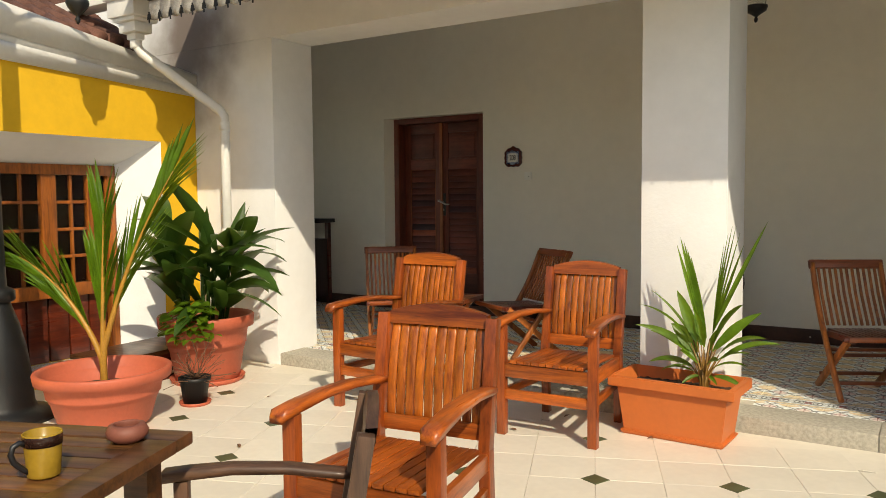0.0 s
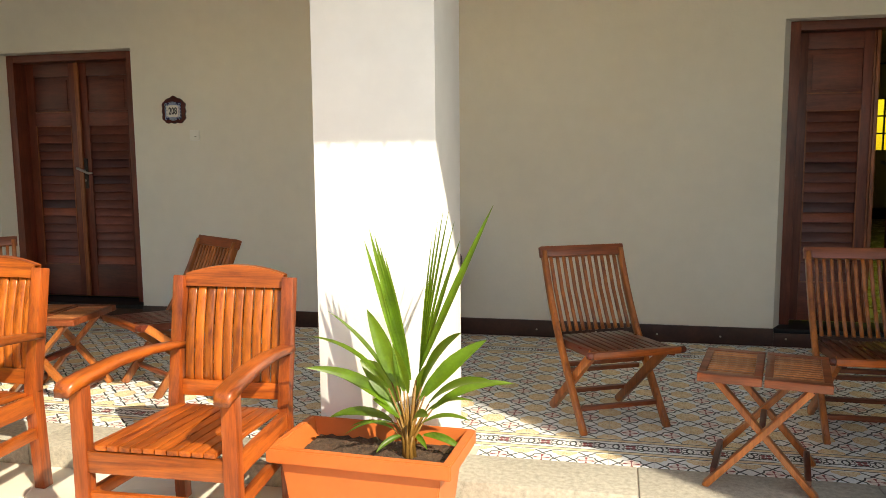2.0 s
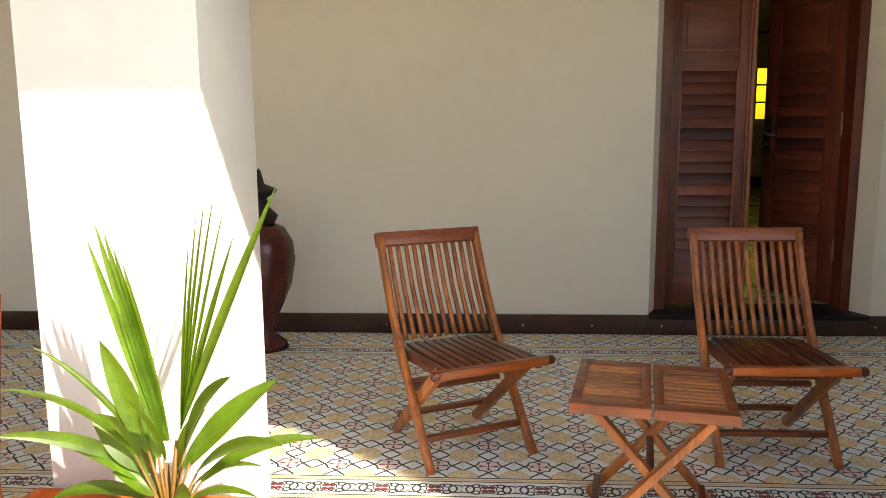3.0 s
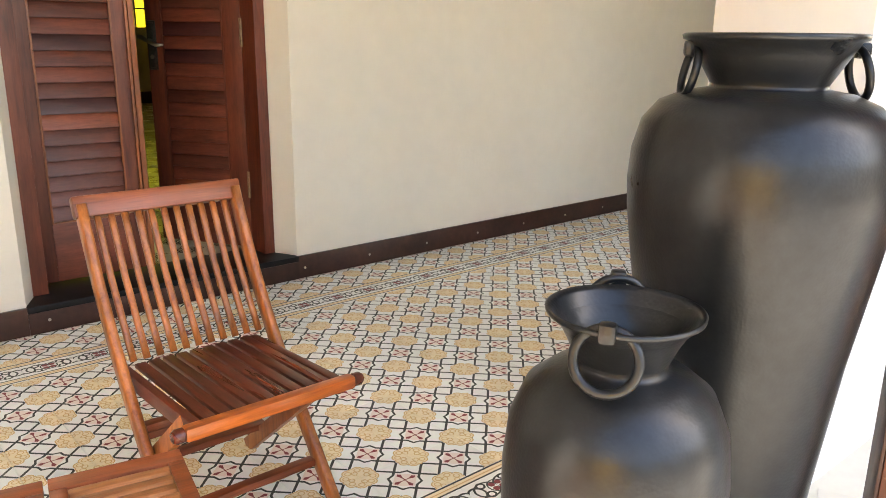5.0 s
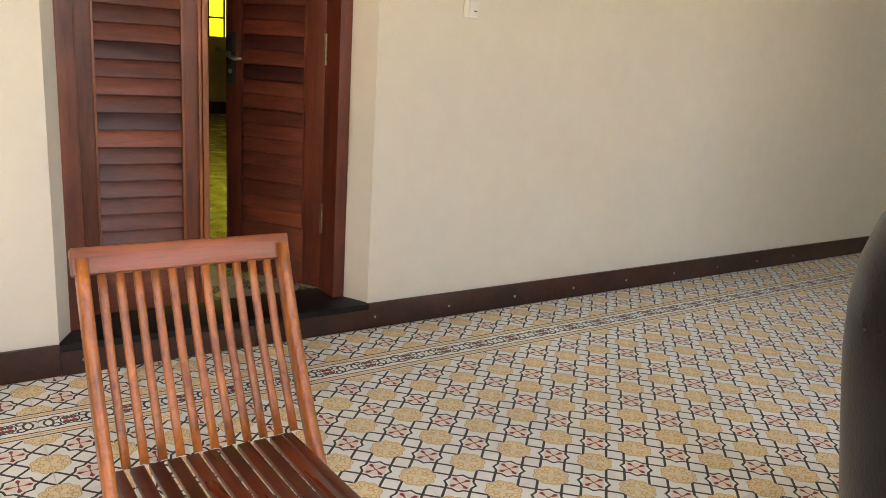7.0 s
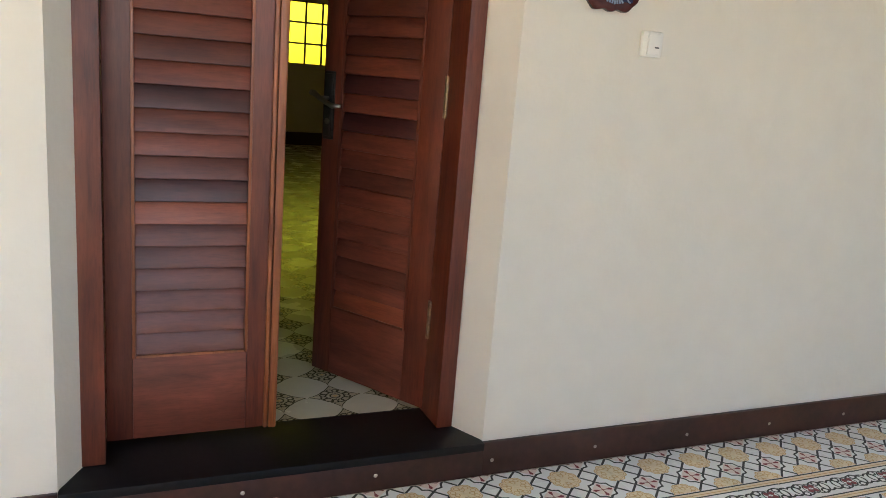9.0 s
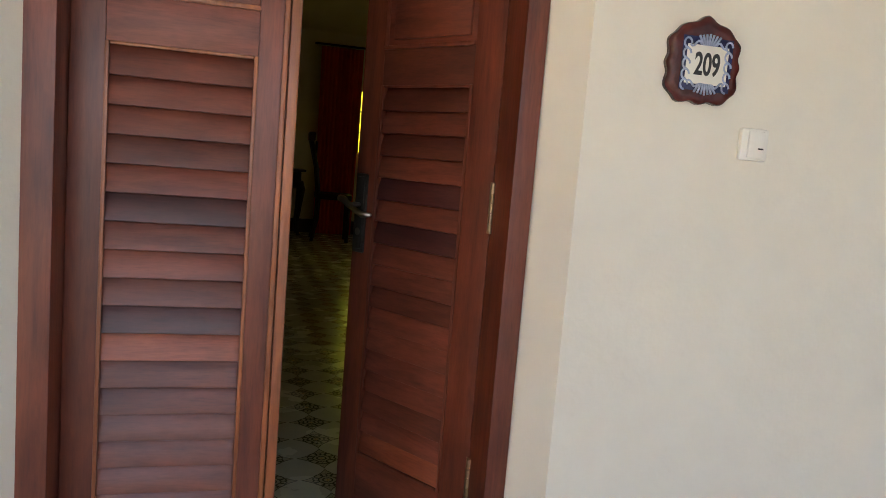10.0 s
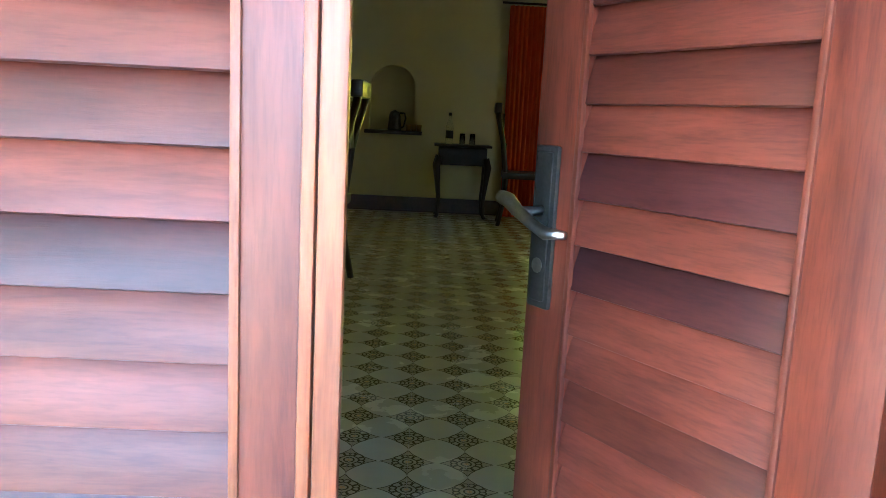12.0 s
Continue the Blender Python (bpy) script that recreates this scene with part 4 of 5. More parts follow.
def jar(x, y, profile, neck_z, rim_r, handles, label):
    j = thing("metal_jar", label, "jar", pose(x, y, COURT_Z), group="hammered metal jars")
    bm = bmesh.new()
    lathe(bm, profile, 72)
    for v in bm.verts:
        k = noise.noise(v.co * 9) * 0.0014
        d = Vector((v.co.x, v.co.y, 0))
        if d.length > 0.01:
            v.co += d.normalized() * k
    part("jar_body", bm, "jar", j)
    for p, o in handles:
        ring_handle(j, p, o, 0.047)
    for k in range(4):
        a = 0.6 + k * 0.5
        bm = bmesh.new()
        lathe(bm, [(0, 0.002), (0.004, 0.0012), (0.005, 0)], 10)
        bmesh.ops.transform(bm, matrix=Matrix.Translation((math.cos(a) * rim_r * 0.805, math.sin(a) * rim_r * 0.805, neck_z)) @ Matrix.Rotation(a, 4, "Z") @ Matrix.Rotation(radians(-70), 4, "Y"), verts=bm.verts[:])
        part("rivet", bm, "jar", j)
    return j


big = [(0, 0), (0.14, 0), (0.145, 0.02), (0.155, 0.20), (0.177, 0.45), (0.205, 0.72), (0.232, 0.90), (0.246, 1.00), (0.250, 1.06), (0.246, 1.122), (0.231, 1.180), (0.200, 1.217), (0.155, 1.236), (0.115, 1.243),
       (0.107, 1.246), (0.107, 1.252), (0.116, 1.268), (0.137, 1.304), (0.153, 1.330), (0.164, 1.334), (0.166, 1.342), (0.160, 1.345), (0.143, 1.336), (0.122, 1.29), (0.100, 1.235), (0.092, 1.21), (0.0, 1.20)]
jar(0.773, -2.743, big, 1.31, 0.16, (((-0.092, 0.094, 1.316), (-0.70, 0.71)), ((0.103, -0.105, 1.316), (0.70, -0.71))), "tall hammered gunmetal jar with ring handles beside the pillar")
small = [(0, 0), (0.12, 0), (0.125, 0.02), (0.139, 0.15), (0.165, 0.40), (0.179, 0.56), (0.180, 0.665), (0.172, 0.745), (0.148, 0.800), (0.110, 0.830), (0.082, 0.839),
         (0.073, 0.842), (0.073, 0.850), (0.078, 0.870), (0.093, 0.900), (0.114, 0.922), (0.121, 0.926), (0.122, 0.932), (0.118, 0.934), (0.109, 0.925), (0.087, 0.885), (0.068, 0.84), (0.060, 0.80), (0.0, 0.78)]
jar(0.258, -2.82, small, 0.897, 0.117, (((-0.088, -0.038, 0.932), (-0.85, -0.5)), ((0.086, 0.075, 0.940), (0.72, 0.70))), "small hammered gunmetal jar with ring handles on the court paving")

# worn wooden post by the pillar
def worn_paint():
    """Brown paint worn through to orange timber."""
    m = wood("worn_painted_timber", (0.19, 0.055, 0.022), (0.07, 0.022, 0.012), 0.6, 2)
    n, l = m.node_tree.nodes, m.node_tree.links
    b = n["Principled BSDF"]
    old = b.inputs["Base Color"].links[0].from_socket
    tc = n.new("ShaderNodeTexCoord")
    nz = n.new("ShaderNodeTexNoise")
    nz.inputs["Scale"].default_value = 15
    nz.inputs["Detail"].default_value = 9
    l.new(tc.outputs["Object"], nz.inputs["Vector"])
    rp = n.new("ShaderNodeValToRGB")
    rp.color_ramp.elements[0].position, rp.color_ramp.elements[1].position = 0.55, 0.60
    l.new(nz.outputs[0], rp.inputs[0])
    s = Sums(m.node_tree)
    l.new(s.mix(rp.outputs[0], old, (0.34, 0.16, 0.085)), b.inputs["Base Color"])
    return m


M["worn"] = worn_paint()
p = thing("wooden_post", "worn brown-painted timber post standing beside the tall jar", "post", pose(0.999, -3.038, COURT_Z, 0, 0, -64))
boxes("post_shaft", "worn", p, ((-0.062, -0.065, 0), (0.065, 0.065, 2.6)), bevel=0.006)
boxes("post_batten", "post_dark", p, ((-0.070, -0.065, 0), (-0.063, 0.062, 2.6)), bevel=0.002, label="dark brown painted side")
# ---- yellow house across the corner of the court ----
YX = -6.18
WY0, WY1, WYZ0, WYZ1 = -4.95, -2.99, 0.02, 1.75
bm = bmesh.new()
box(bm, (YX - 0.5, -9.0, -0.2), (YX, WY0, 2.3))
box(bm, (YX - 0.5, WY0, WYZ1), (YX, WY1, 2.3))
box(bm, (YX - 0.5, WY0, -0.2), (YX, WY1, WYZ0))
box(bm, (YX - 0.5, WY1, -0.2), (YX, -2.622, 2.3))
tagged(part("wall_yellow", bm, "yellow", soft=False), "bright yellow plastered house wall with peeling patches", "wall", kind="structure")
# white splayed reveal of its window
IN = YX - 0.30
bm = bmesh.new()
o = [(YX + 0.004, WY0, WYZ0), (YX + 0.004, WY1, WYZ0), (YX + 0.004, WY1, WYZ1), (YX + 0.004, WY0, WYZ1)]
i_ = [(IN, WY0 + 0.2, WYZ0), (IN, WY1 - 0.24, WYZ0), (IN, WY1 - 0.24, WYZ1 - 0.20), (IN, WY0 + 0.2, WYZ1 - 0.20)]
vo, vi = [bm.verts.new(p) for p in o], [bm.verts.new(p) for p in i_]
for k in range(4):
    bm.faces.new((vo[k], vo[(k + 1) % 4], vi[(k + 1) % 4], vi[k]))
tagged(part("trim_reveal", bm, "pillar", soft=False), "white splayed reveal round the window", "trim", kind="structure")
w = thing("window_2", "honey-coloured wooden window with small dark panes", "window", kind="structure")
ya, yb, za, zb = WY0 + 0.2, WY1 - 0.24, WYZ0, WYZ1 - 0.20
bm = bmesh.new()
for y in (ya, yb - 0.07):
    box(bm, (IN - 0.05, y, za), (IN + 0.02, y + 0.07, zb), None, 0.005)
box(bm, (IN - 0.05, ya, zb - 0.08), (IN + 0.021, yb, zb), None, 0.005)
box(bm, (IN - 0.05, ya, za + 0.50), (IN + 0.05, yb, za + 0.60), None, 0.008)
part("window_frame", bm, "win_wood", w)
for c in (-4.62, -4.22, -3.80, -3.42):
    bm = bmesh.new()
    box(bm, (IN - 0.045, c - 0.06, za + 0.60), (IN + 0.015, c + 0.06, zb - 0.08), None, 0.005)
    part("mullion", bm, "win_wood", w)
for k, c in enumerate((-4.42, -4.01, -3.61, -3.30)):
    h = 0.14 if k < 3 else 0.06
    boxes("pane", "clear_glass", w, ((IN - 0.03, c - h, za + 0.6), (IN - 0.022, c + h, zb - 0.08)))
    bm = bmesh.new()
    for j in range(1, 4):
        z = za + 0.6 + (zb - za - 0.68) * j / 4
        box(bm, (IN - 0.03, c - h, z - 0.012), (IN + 0.004, c + h, z + 0.012), None, 0.003)
    box(bm, (IN - 0.03, c - 0.010, za + 0.6), (IN + 0.003, c + 0.010, zb - 0.08), None, 0.003)
    part("glazing_bar", bm, "win_wood", w)
for k in range(8):
    y = ya + 0.08 + k * 0.17
    boxes("lower_panel", "fold_y", w, ((IN - 0.04, y, za), (IN - 0.01, y + 0.155, za + 0.50)), bevel=0.006)
# black sheet behind the clear panes, standing in for the unlit interior
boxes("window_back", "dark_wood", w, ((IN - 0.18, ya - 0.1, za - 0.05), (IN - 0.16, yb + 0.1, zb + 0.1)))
# white cornice and the tiled roof behind it
bm = bmesh.new()
for dx, lo, hi in ((0.030, 0.0, 0.32), (0.018, 0.32, 0.46), (0.036, 0.46, 1.0)):
    q = []
    for y, z0, z1 in ((-2.625, 2.155, 2.34), (-7.0, 2.382, 3.12)):
        a, b = z0 + (z1 - z0) * lo, z0 + (z1 - z0) * hi
        q.append([bm.verts.new(p) for p in ((YX - 0.3, y, a), (YX + dx, y, a), (YX + dx, y, b), (YX - 0.3, y, b))])
    for k in range(4):
        bm.faces.new((q[0][k], q[0][(k + 1) % 4], q[1][(k + 1) % 4], q[1][k]))
    bm.faces.new(q[0])
    bm.faces.new(q[1][::-1])
tagged(part("trim_cornice", bm, "white_paint"), "white stepped cornice along the yellow wall", "trim", kind="structure")
rf = thing("tiled_roof", "weathered red clay tiled roof behind the white cornice", "roof", kind="structure")
bm = bmesh.new()
bar(bm, (YX - 0.1, -6.15, 2.46), (YX - 2.6, -6.15, 3.66), 6.2, 0.05, up=(0, 0, 1), bevel=0)
part("roof_deck", bm, "roof", rf)
rng = random.Random(3)
bm = bmesh.new()
tube(bm, [(0, 0, 0), (-0.30, 0, 0)], [0.075, 0.062], 12)
me_src = part("roof_tile", bm, "roof", rf)
me_src.matrix_basis = pose(YX - 0.15, -3.12, 2.53, 0, -25.6 + 0, 0)
for r in range(5):
    for k in range(26):
        if r == 0 and k == 0:
            continue
        t = new("roof_tile", me_src.data)
        t.parent = rf
        t.matrix_basis = pose(YX - 0.15 - 0.25 * r, -3.12 - 0.145 * k, 2.53 + 0.12 * r + rng.uniform(-0.008, 0.008), rng.uniform(-3, 3), 25.6 + rng.uniform(-2, 2), rng.uniform(-4, 4))
me_src.matrix_basis = pose(YX - 0.15, -3.12, 2.53, 0, 25.6, 0)

# gutter, hopper and downpipe
g = thing("gutter", "white painted gutter with a hopper and downpipe", "gutter")
HX, HY, HZ = -6.02, -3.31, -0.152
bm = bmesh.new()
for z0, z1, r in ((2.66, 2.71, 0.055), (2.71, 2.79, 0.10), (2.79, 2.82, 0.135), (2.82, 2.95, 0.165), (2.95, 3.02, 0.195)):
    box(bm, (HX - r, HY - r * 0.8, z0 + HZ), (HX + r, HY + r * 0.8, z1 + HZ), None, 0.012)
part("hopper", bm, "white_paint", g)
bm = bmesh.new()
box(bm, (-10.0, HY - 0.09, 2.96 + HZ), (HX - 0.196, HY + 0.09, 3.05 + HZ), None, 0.02)
part("gutter_trough", bm, "white_paint", g)
bm = bmesh.new()
tube(bm, [(HX, HY, 2.70 + HZ), (HX, HY, 2.63 + HZ), (HX + 0.03, HY + 0.02, 2.57 + HZ), (-5.60, -2.87, 1.985), (-5.55, -2.865, 1.93), (-5.545, -2.865, 1.85), (-5.545, -2.865, COURT_Z)], 0.038, 16)
part("downpipe", bm, "white_paint", g)
for p in ((HX, HY, 2.63 + HZ), (-5.545, -2.865, 1.85), (-5.545, -2.865, 1.0)):
    bm = bmesh.new()
    lathe(bm, [(0.037, -0.035), (0.045, -0.03), (0.045, 0.03), (0.037, 0.035)], 16, p)
    part("pipe_collar", bm, "white_paint", g)

# fretted board along the eave
fr = thing("eave_fretwork", "scalloped dark metal fretwork hanging along the eave", "eave trim", kind="structure")
bm = bmesh.new()
prof = []
pitch = 0.115
F0 = -5.50
n = int((W1 - F0) / pitch)
x = F0
for k in range(n):
    x = F0 + k * pitch
    pts = [(x, EZ + 0.17), (x, EZ + 0.065)]
    for j in range(9):
        a = math.pi + math.pi * j / 8
        pts.append((x + pitch / 2 + 0.050 * math.cos(a), EZ + 0.034 + 0.024 * math.sin(a)))
    pts += [(x + pitch, EZ + 0.065), (x + pitch, EZ + 0.17)]
    v = [[bm.verts.new((px, EY + o, pz)) for px, pz in pts] for o in (-0.004, 0.004)]
    bm.faces.new(v[0])
    bm.faces.new(v[1][::-1])
    for i in range(1, len(pts) - 2):
        bm.faces.new((v[0][i], v[0][i + 1], v[1][i + 1], v[1][i]))
part("fret_board", bm, "fret", fr, "pale scalloped sheet metal")
bm = bmesh.new()
for k in range(n + 1):
    x = F0 + k * pitch
    for dx, w, z0, z1 in ((0, 0.012, -0.005, 0.075), (-0.016, 0.010, 0.020, 0.060), (0.016, 0.010, 0.020, 0.060)):
        bar(bm, (x + dx * 0.5, EY - 0.006, EZ + z1), (x + dx, EY - 0.006, EZ + z0), w, 0.004, up=(0, 1, 0), bevel=0)
part("fret_pendants", bm, "black_iron", fr, "dark pendants between the scallops")
boxes("fascia", "black_iron", fr, ((F0, EY - 0.02, EZ + 0.15), (W1, EY + 0.012, EZ + 0.26)), bevel=0.006)

# ---- cast iron lamp post ----
lp = thing("lamp_post", "black cast iron lamp post with a flared base", "lamp post", pose(-5.63, -4.67, COURT_Z))
bm = bmesh.new()
lathe(bm, [(0, 0), (0.33, 0), (0.33, 0.03), (0.22, 0.06), (0.20, 0.10), (0.185, 0.30), (0.165, 0.45), (0.13, 0.60), (0.095, 0.70), (0.085, 0.74)], 20)
part("post_base", bm, "black_iron", lp)
bm = bmesh.new()
lathe(bm, [(0.10, 0.735), (0.115, 0.75), (0.115, 0.80), (0.10, 0.815), (0.07, 0.83), (0.062, 1.2), (0.058, 2.1), (0.075, 2.12), (0.085, 2.16), (0.07, 2.20), (0.05, 2.23), (0.045, 3.2), (0, 3.2)], 20)
part("post_shaft", bm, "black_iron", lp)

bm = bmesh.new()
tube(bm, [(0, 0, 3.12), (0.01, 0.2, 3.22), (0.02, 0.42, 3.22), (0.03, 0.58, 3.14), (0.03, 0.61, 3.02)], 0.014, 8)
part("post_arm", bm, "black_iron", lp)
bm = bmesh.new()
lathe(bm, [(0, 2.53), (0.012, 2.545), (0.018, 2.565), (0.010, 2.585), (0.028, 2.60), (0.062, 2.64), (0.075, 2.67), (0.07, 2.69), (0.055, 2.70), (0.055, 2.72), (0.085, 2.74), (0.11, 2.98), (0.06, 3.04), (0.012, 3.06), (0, 3.06)], 16, (0.03, 0.61, 0))
part("post_lantern", bm, "black_iron", lp, "black iron lantern below the arm")

# ---- hanging lantern under the veranda roof ----
hl = thing("hanging_lantern", "black iron lantern hanging below the veranda ceiling", "lantern", pose(-1.95, -0.72, 2.60))
bm = bmesh.new()
lathe(bm, [(0, 0), (0.012, 0.012), (0.016, 0.03), (0.008, 0.045), (0.02, 0.055), (0.05, 0.075), (0.075, 0.09), (0.085, 0.12), (0.085, 0.13), (0, 0.13)], 20)
part("lantern_finial", bm, "black_iron", hl)
bm = bmesh.new()
lathe(bm, [(0.07, 0.13), (0.10, 0.38), (0.094, 0.38), (0.066, 0.13)], 20)
part("lantern_glass", bm, "clear_glass", hl)
bm = bmesh.new()
lathe(bm, [(0.12, 0.38), (0.12, 0.40), (0.04, 0.48), (0.01, 0.50), (0.008, 0.60), (0, 0.60)], 20)
part("lantern_cap", bm, "black_iron", hl)

# ---- slatted cabinet and carved urn by the wall ----
cb = thing("cabinet", "dark red wooden cabinet with slatted doors by the wall", "cabinet", pose(-6.90, -0.42, 0))
boxes("cabinet_top", "dark_wood", cb, ((-0.62, -0.27, 0.99), (0.22, 0.22, 1.035)), bevel=0.006)
for x in (-0.56, 0.12):
    for y in (-0.22, 0.15):
        boxes("cabinet_post", "fold_y", cb, ((x, y, 0), (x + 0.05, y + 0.05, 0.99)), bevel=0.004)
boxes("cabinet_body", "dark_wood", cb, ((-0.54, -0.19, 0.12), (0.15, 0.19, 0.80)))
for k in range(9):
    boxes("slat", "fold_y", cb, ((-0.505, -0.215, 0.14 + 0.073 * k), (0.115, -0.192, 0.20 + 0.073 * k)), bevel=0.003)
ur = thing("carved_urn", "dark red carved wooden urn with a black finial", "urn", pose(-2.26, -0.36, 0))
bm = bmesh.new()
lathe(bm, [(0, 0), (0.13, 0), (0.12, 0.03), (0.06, 0.08), (0.05, 0.14), (0.10, 0.24), (0.16, 0.38), (0.185, 0.52), (0.175, 0.62), (0.13, 0.70), (0.07, 0.73), (0, 0.73)], 28)
for v in bm.verts:
    a = math.atan2(v.co.y, v.co.x)
    k = 1 + 0.03 * math.cos(12 * a)
    v.co.x *= k
    v.co.y *= k
part("urn_body", bm, "plate_wood", ur)
bm = bmesh.new()
lathe(bm, [(0.0, 0.70), (0.08, 0.73), (0.10, 0.77), (0.05, 0.82), (0.04, 0.87), (0.09, 0.90), (0.10, 0.92), (0.03, 0.95), (0.012, 1.02), (0, 1.04)], 20)
part("urn_lid", bm, "black_iron", ur)

# ---- dining table with a mug and a clay ashtray ----
TZ = 0.64
u = Vector((-0.78, -0.31, 0)).normalized()
tb = thing("teak_table", "weathered slatted teak garden table", "table", pose(-2.42, -5.82, COURT_Z, 0, 0, math.degrees(math.atan2(u.y, u.x))))
# local x runs along the far edge, local y towards the camera
L, Wd, h = 1.5, 0.9, TZ - COURT_Z
for lo, hi in (((0, 0, h - 0.035), (L, 0.085, h)), ((0, Wd - 0.085, h - 0.035), (L, Wd, h)), ((0.0, 0.086, h - 0.035), (0.085, Wd - 0.086, h)), ((L - 0.085, 0.086, h - 0.035), (L, Wd - 0.086, h))):
    boxes("top_frame", "table_w", tb, (lo, hi), bevel=0.005)
ns = 10
for k in range(ns):
    y = 0.092 + k * (Wd - 0.178) / (ns - 0.07)
    boxes("slat", "table_w", tb, ((0.088, y, h - 0.030), (L - 0.088, y + 0.068, h - 0.003)), bevel=0.003)
for x in (0.06, L - 0.13):
    for y in (0.06, Wd - 0.13):
        boxes("leg", "table_w", tb, ((x, y, 0), (x + 0.07, y + 0.07, h - 0.035)), bevel=0.005)
for ya in (0.08, Wd - 0.10):
    boxes("apron", "table_w", tb, ((0.13, ya, h - 0.11), (L - 0.13, ya + 0.02, h - 0.036)), bevel=0.003)

mg = thing("mug", "mustard and brown glazed mug standing on the table", "mug", pose(-2.44, -6.225, TZ))
bm = bmesh.new()
lathe(bm, [(0, 0.0), (0.033, 0.0), (0.036, 0.004), (0.0375, 0.035), (0.0415, 0.088), (0.0425, 0.099), (0.041, 0.101), (0.039, 0.098), (0.034, 0.01), (0, 0.008)], 40)
mug_body = part("mug_body", bm, "mug", mg)
bm = bmesh.new()
lathe(bm, [(0.0408, 0.073), (0.0416, 0.073), (0.0433, 0.096), (0.0425, 0.097)], 40)
part("mug_band", bm, "mug_band", mug_body, "dark brown glazed band below the rim")
bm = bmesh.new()
tube(bm, [(-0.15 * q, -0.99 * q, z) for q, z in ((0.037, 0.080), (0.050, 0.086), (0.064, 0.080), (0.069, 0.064), (0.064, 0.046), (0.052, 0.032), (0.042, 0.022), (0.035, 0.016))], 0.0068, 12)
part("mug_handle", bm, "ink", mug_body, "black glazed handle")
ash = thing("ashtray", "round red clay ashtray on the table", "ashtray", pose(-2.50, -5.965, TZ))
bm = bmesh.new()
lathe(bm, [(0, 0), (0.034, 0), (0.050, 0.012), (0.054, 0.026), (0.046, 0.042), (0.034, 0.046), (0.030, 0.042), (0.036, 0.03), (0.034, 0.012), (0, 0.010)], 32)
part("bowl", bm, "clay", ash)

# wooden bench below the window
bn = thing("wooden_box", "worn dark wooden box below the window", "box", pose(-5.78, -3.55, COURT_Z, 0, 0, 4))
boxes("box_body", "fold_y", bn, ((-0.28, -0.35, 0), (0.18, 0.42, 0.20)), bevel=0.008)
boxes("box_lid", "table_w", bn, ((-0.30, -0.37, 0.201), (0.20, 0.44, 0.235)), bevel=0.006)


# ---- pots and plants ----
def blade(name, base, aim, length, width, droop, material, parent, roll=0.0, fold=0.25, tip=1.6, seg=9, split=0):
    """One leaf: a folded, arching blade from base towards aim."""
    bm = bmesh.new()
    d = Vector(aim).normalized()
    side = d.cross(Vector((0, 0, 1)))
    if side.length < 0.05:
        side = Vector((1, 0, 0))
    side.normalize()
    side = Matrix.Rotation(roll, 3, d) @ side
    p = Vector(base)
    rows = []
    for i in range(seg + 1):
        t = i / seg
        wv = width * (math.sin(math.pi * min(1, t * 0.92 + 0.05)) ** 0.8) * (1 - t ** tip * 0.35) if i < seg else 0.001
        up = side.cross(d).normalized()
        rows.append((p.copy(), side.copy(), up.copy(), wv))
        d = (d + Vector((0, 0, -1)) * droop / seg).normalized()
        side = (side - d * side.dot(d)).normalized()
        p = p + d * length / seg
    vs = []
    for p, s, upv, wv in rows:
        vs.append([bm.verts.new(p + s * wv * k + upv * (abs(k) * wv * fold)) for k in (-0.5, -0.25, 0, 0.25, 0.5)])
    for a, b in zip(vs, vs[1:]):
        for k in range(4):
            bm.faces.new((a[k], a[k + 1], b[k + 1], b[k]))
    return part(name, bm, material, parent)


def rect_planter(m):
    p = thing("planter_box", "orange plastic rectangular planter with a young palm", "planter", m)
    bm = bmesh.new()
    A, B, H = 0.305, 0.157, 0.30
    prof = [(0.92, 0.0), (0.96, 0.02), (0.90, 0.024), (1.0, 0.245), (1.15, 0.25), (1.15, 0.30), (1.05, 0.305), (1.02, 0.27), (0.95, 0.20)]
    rings = []
    for k, z in prof:
        hw, hd = A * k, B * k + (k - 1) * 0.06
        rings.append([bm.verts.new((sx * hw, sy * hd, z)) for sx, sy in ((-1, -1), (1, -1), (1, 1), (-1, 1))])
    for a, b in zip(rings, rings[1:]):
        for i in range(4):
            bm.faces.new((a[i], a[(i + 1) % 4], b[(i + 1) % 4], b[i]))
    bm.faces.new(rings[0][::-1])
    bmesh.ops.bevel(bm, geom=[e for e in bm.edges], offset=0.004, segments=2, affect="EDGES")
    part("planter_shell", bm, "orange_plastic", p)
    bm = bmesh.new()
    bmesh.ops.create_grid(bm, x_segments=24, y_segments=14, size=1)
    for v in bm.verts:
        v.co = Vector((v.co.x * 0.285, v.co.y * 0.15, 0.245 + 0.018 * noise.noise(Vector((v.co.x * 9, v.co.y * 6, 2)))))
    part("soil", bm, "soil", p)
    return p


pl = rect_planter(pose(-1.93, -2.838, COURT_Z, 0, 0, -3))
pl.scale = (1, 1, 1.11)
r = random.Random(11)
palm = thing("young_palm", "young palm with pleated bright green leaves in the planter", "plant", pose(-1.795, -2.83, COURT_Z + 0.265))
for k in range(7):
    bm = bmesh.new()
    a, h = k * 0.9, 0.30 - 0.035 * k
    tube(bm, [(0.02 * math.cos(a), 0.02 * math.sin(a), 0), (0.012 * math.cos(a), 0.012 * math.sin(a), h * 0.5), (0.03 * math.cos(a), 0.02 * math.sin(a), h)], [0.010, 0.008, 0.004], 8)
    part("stem", bm, "stem", palm)


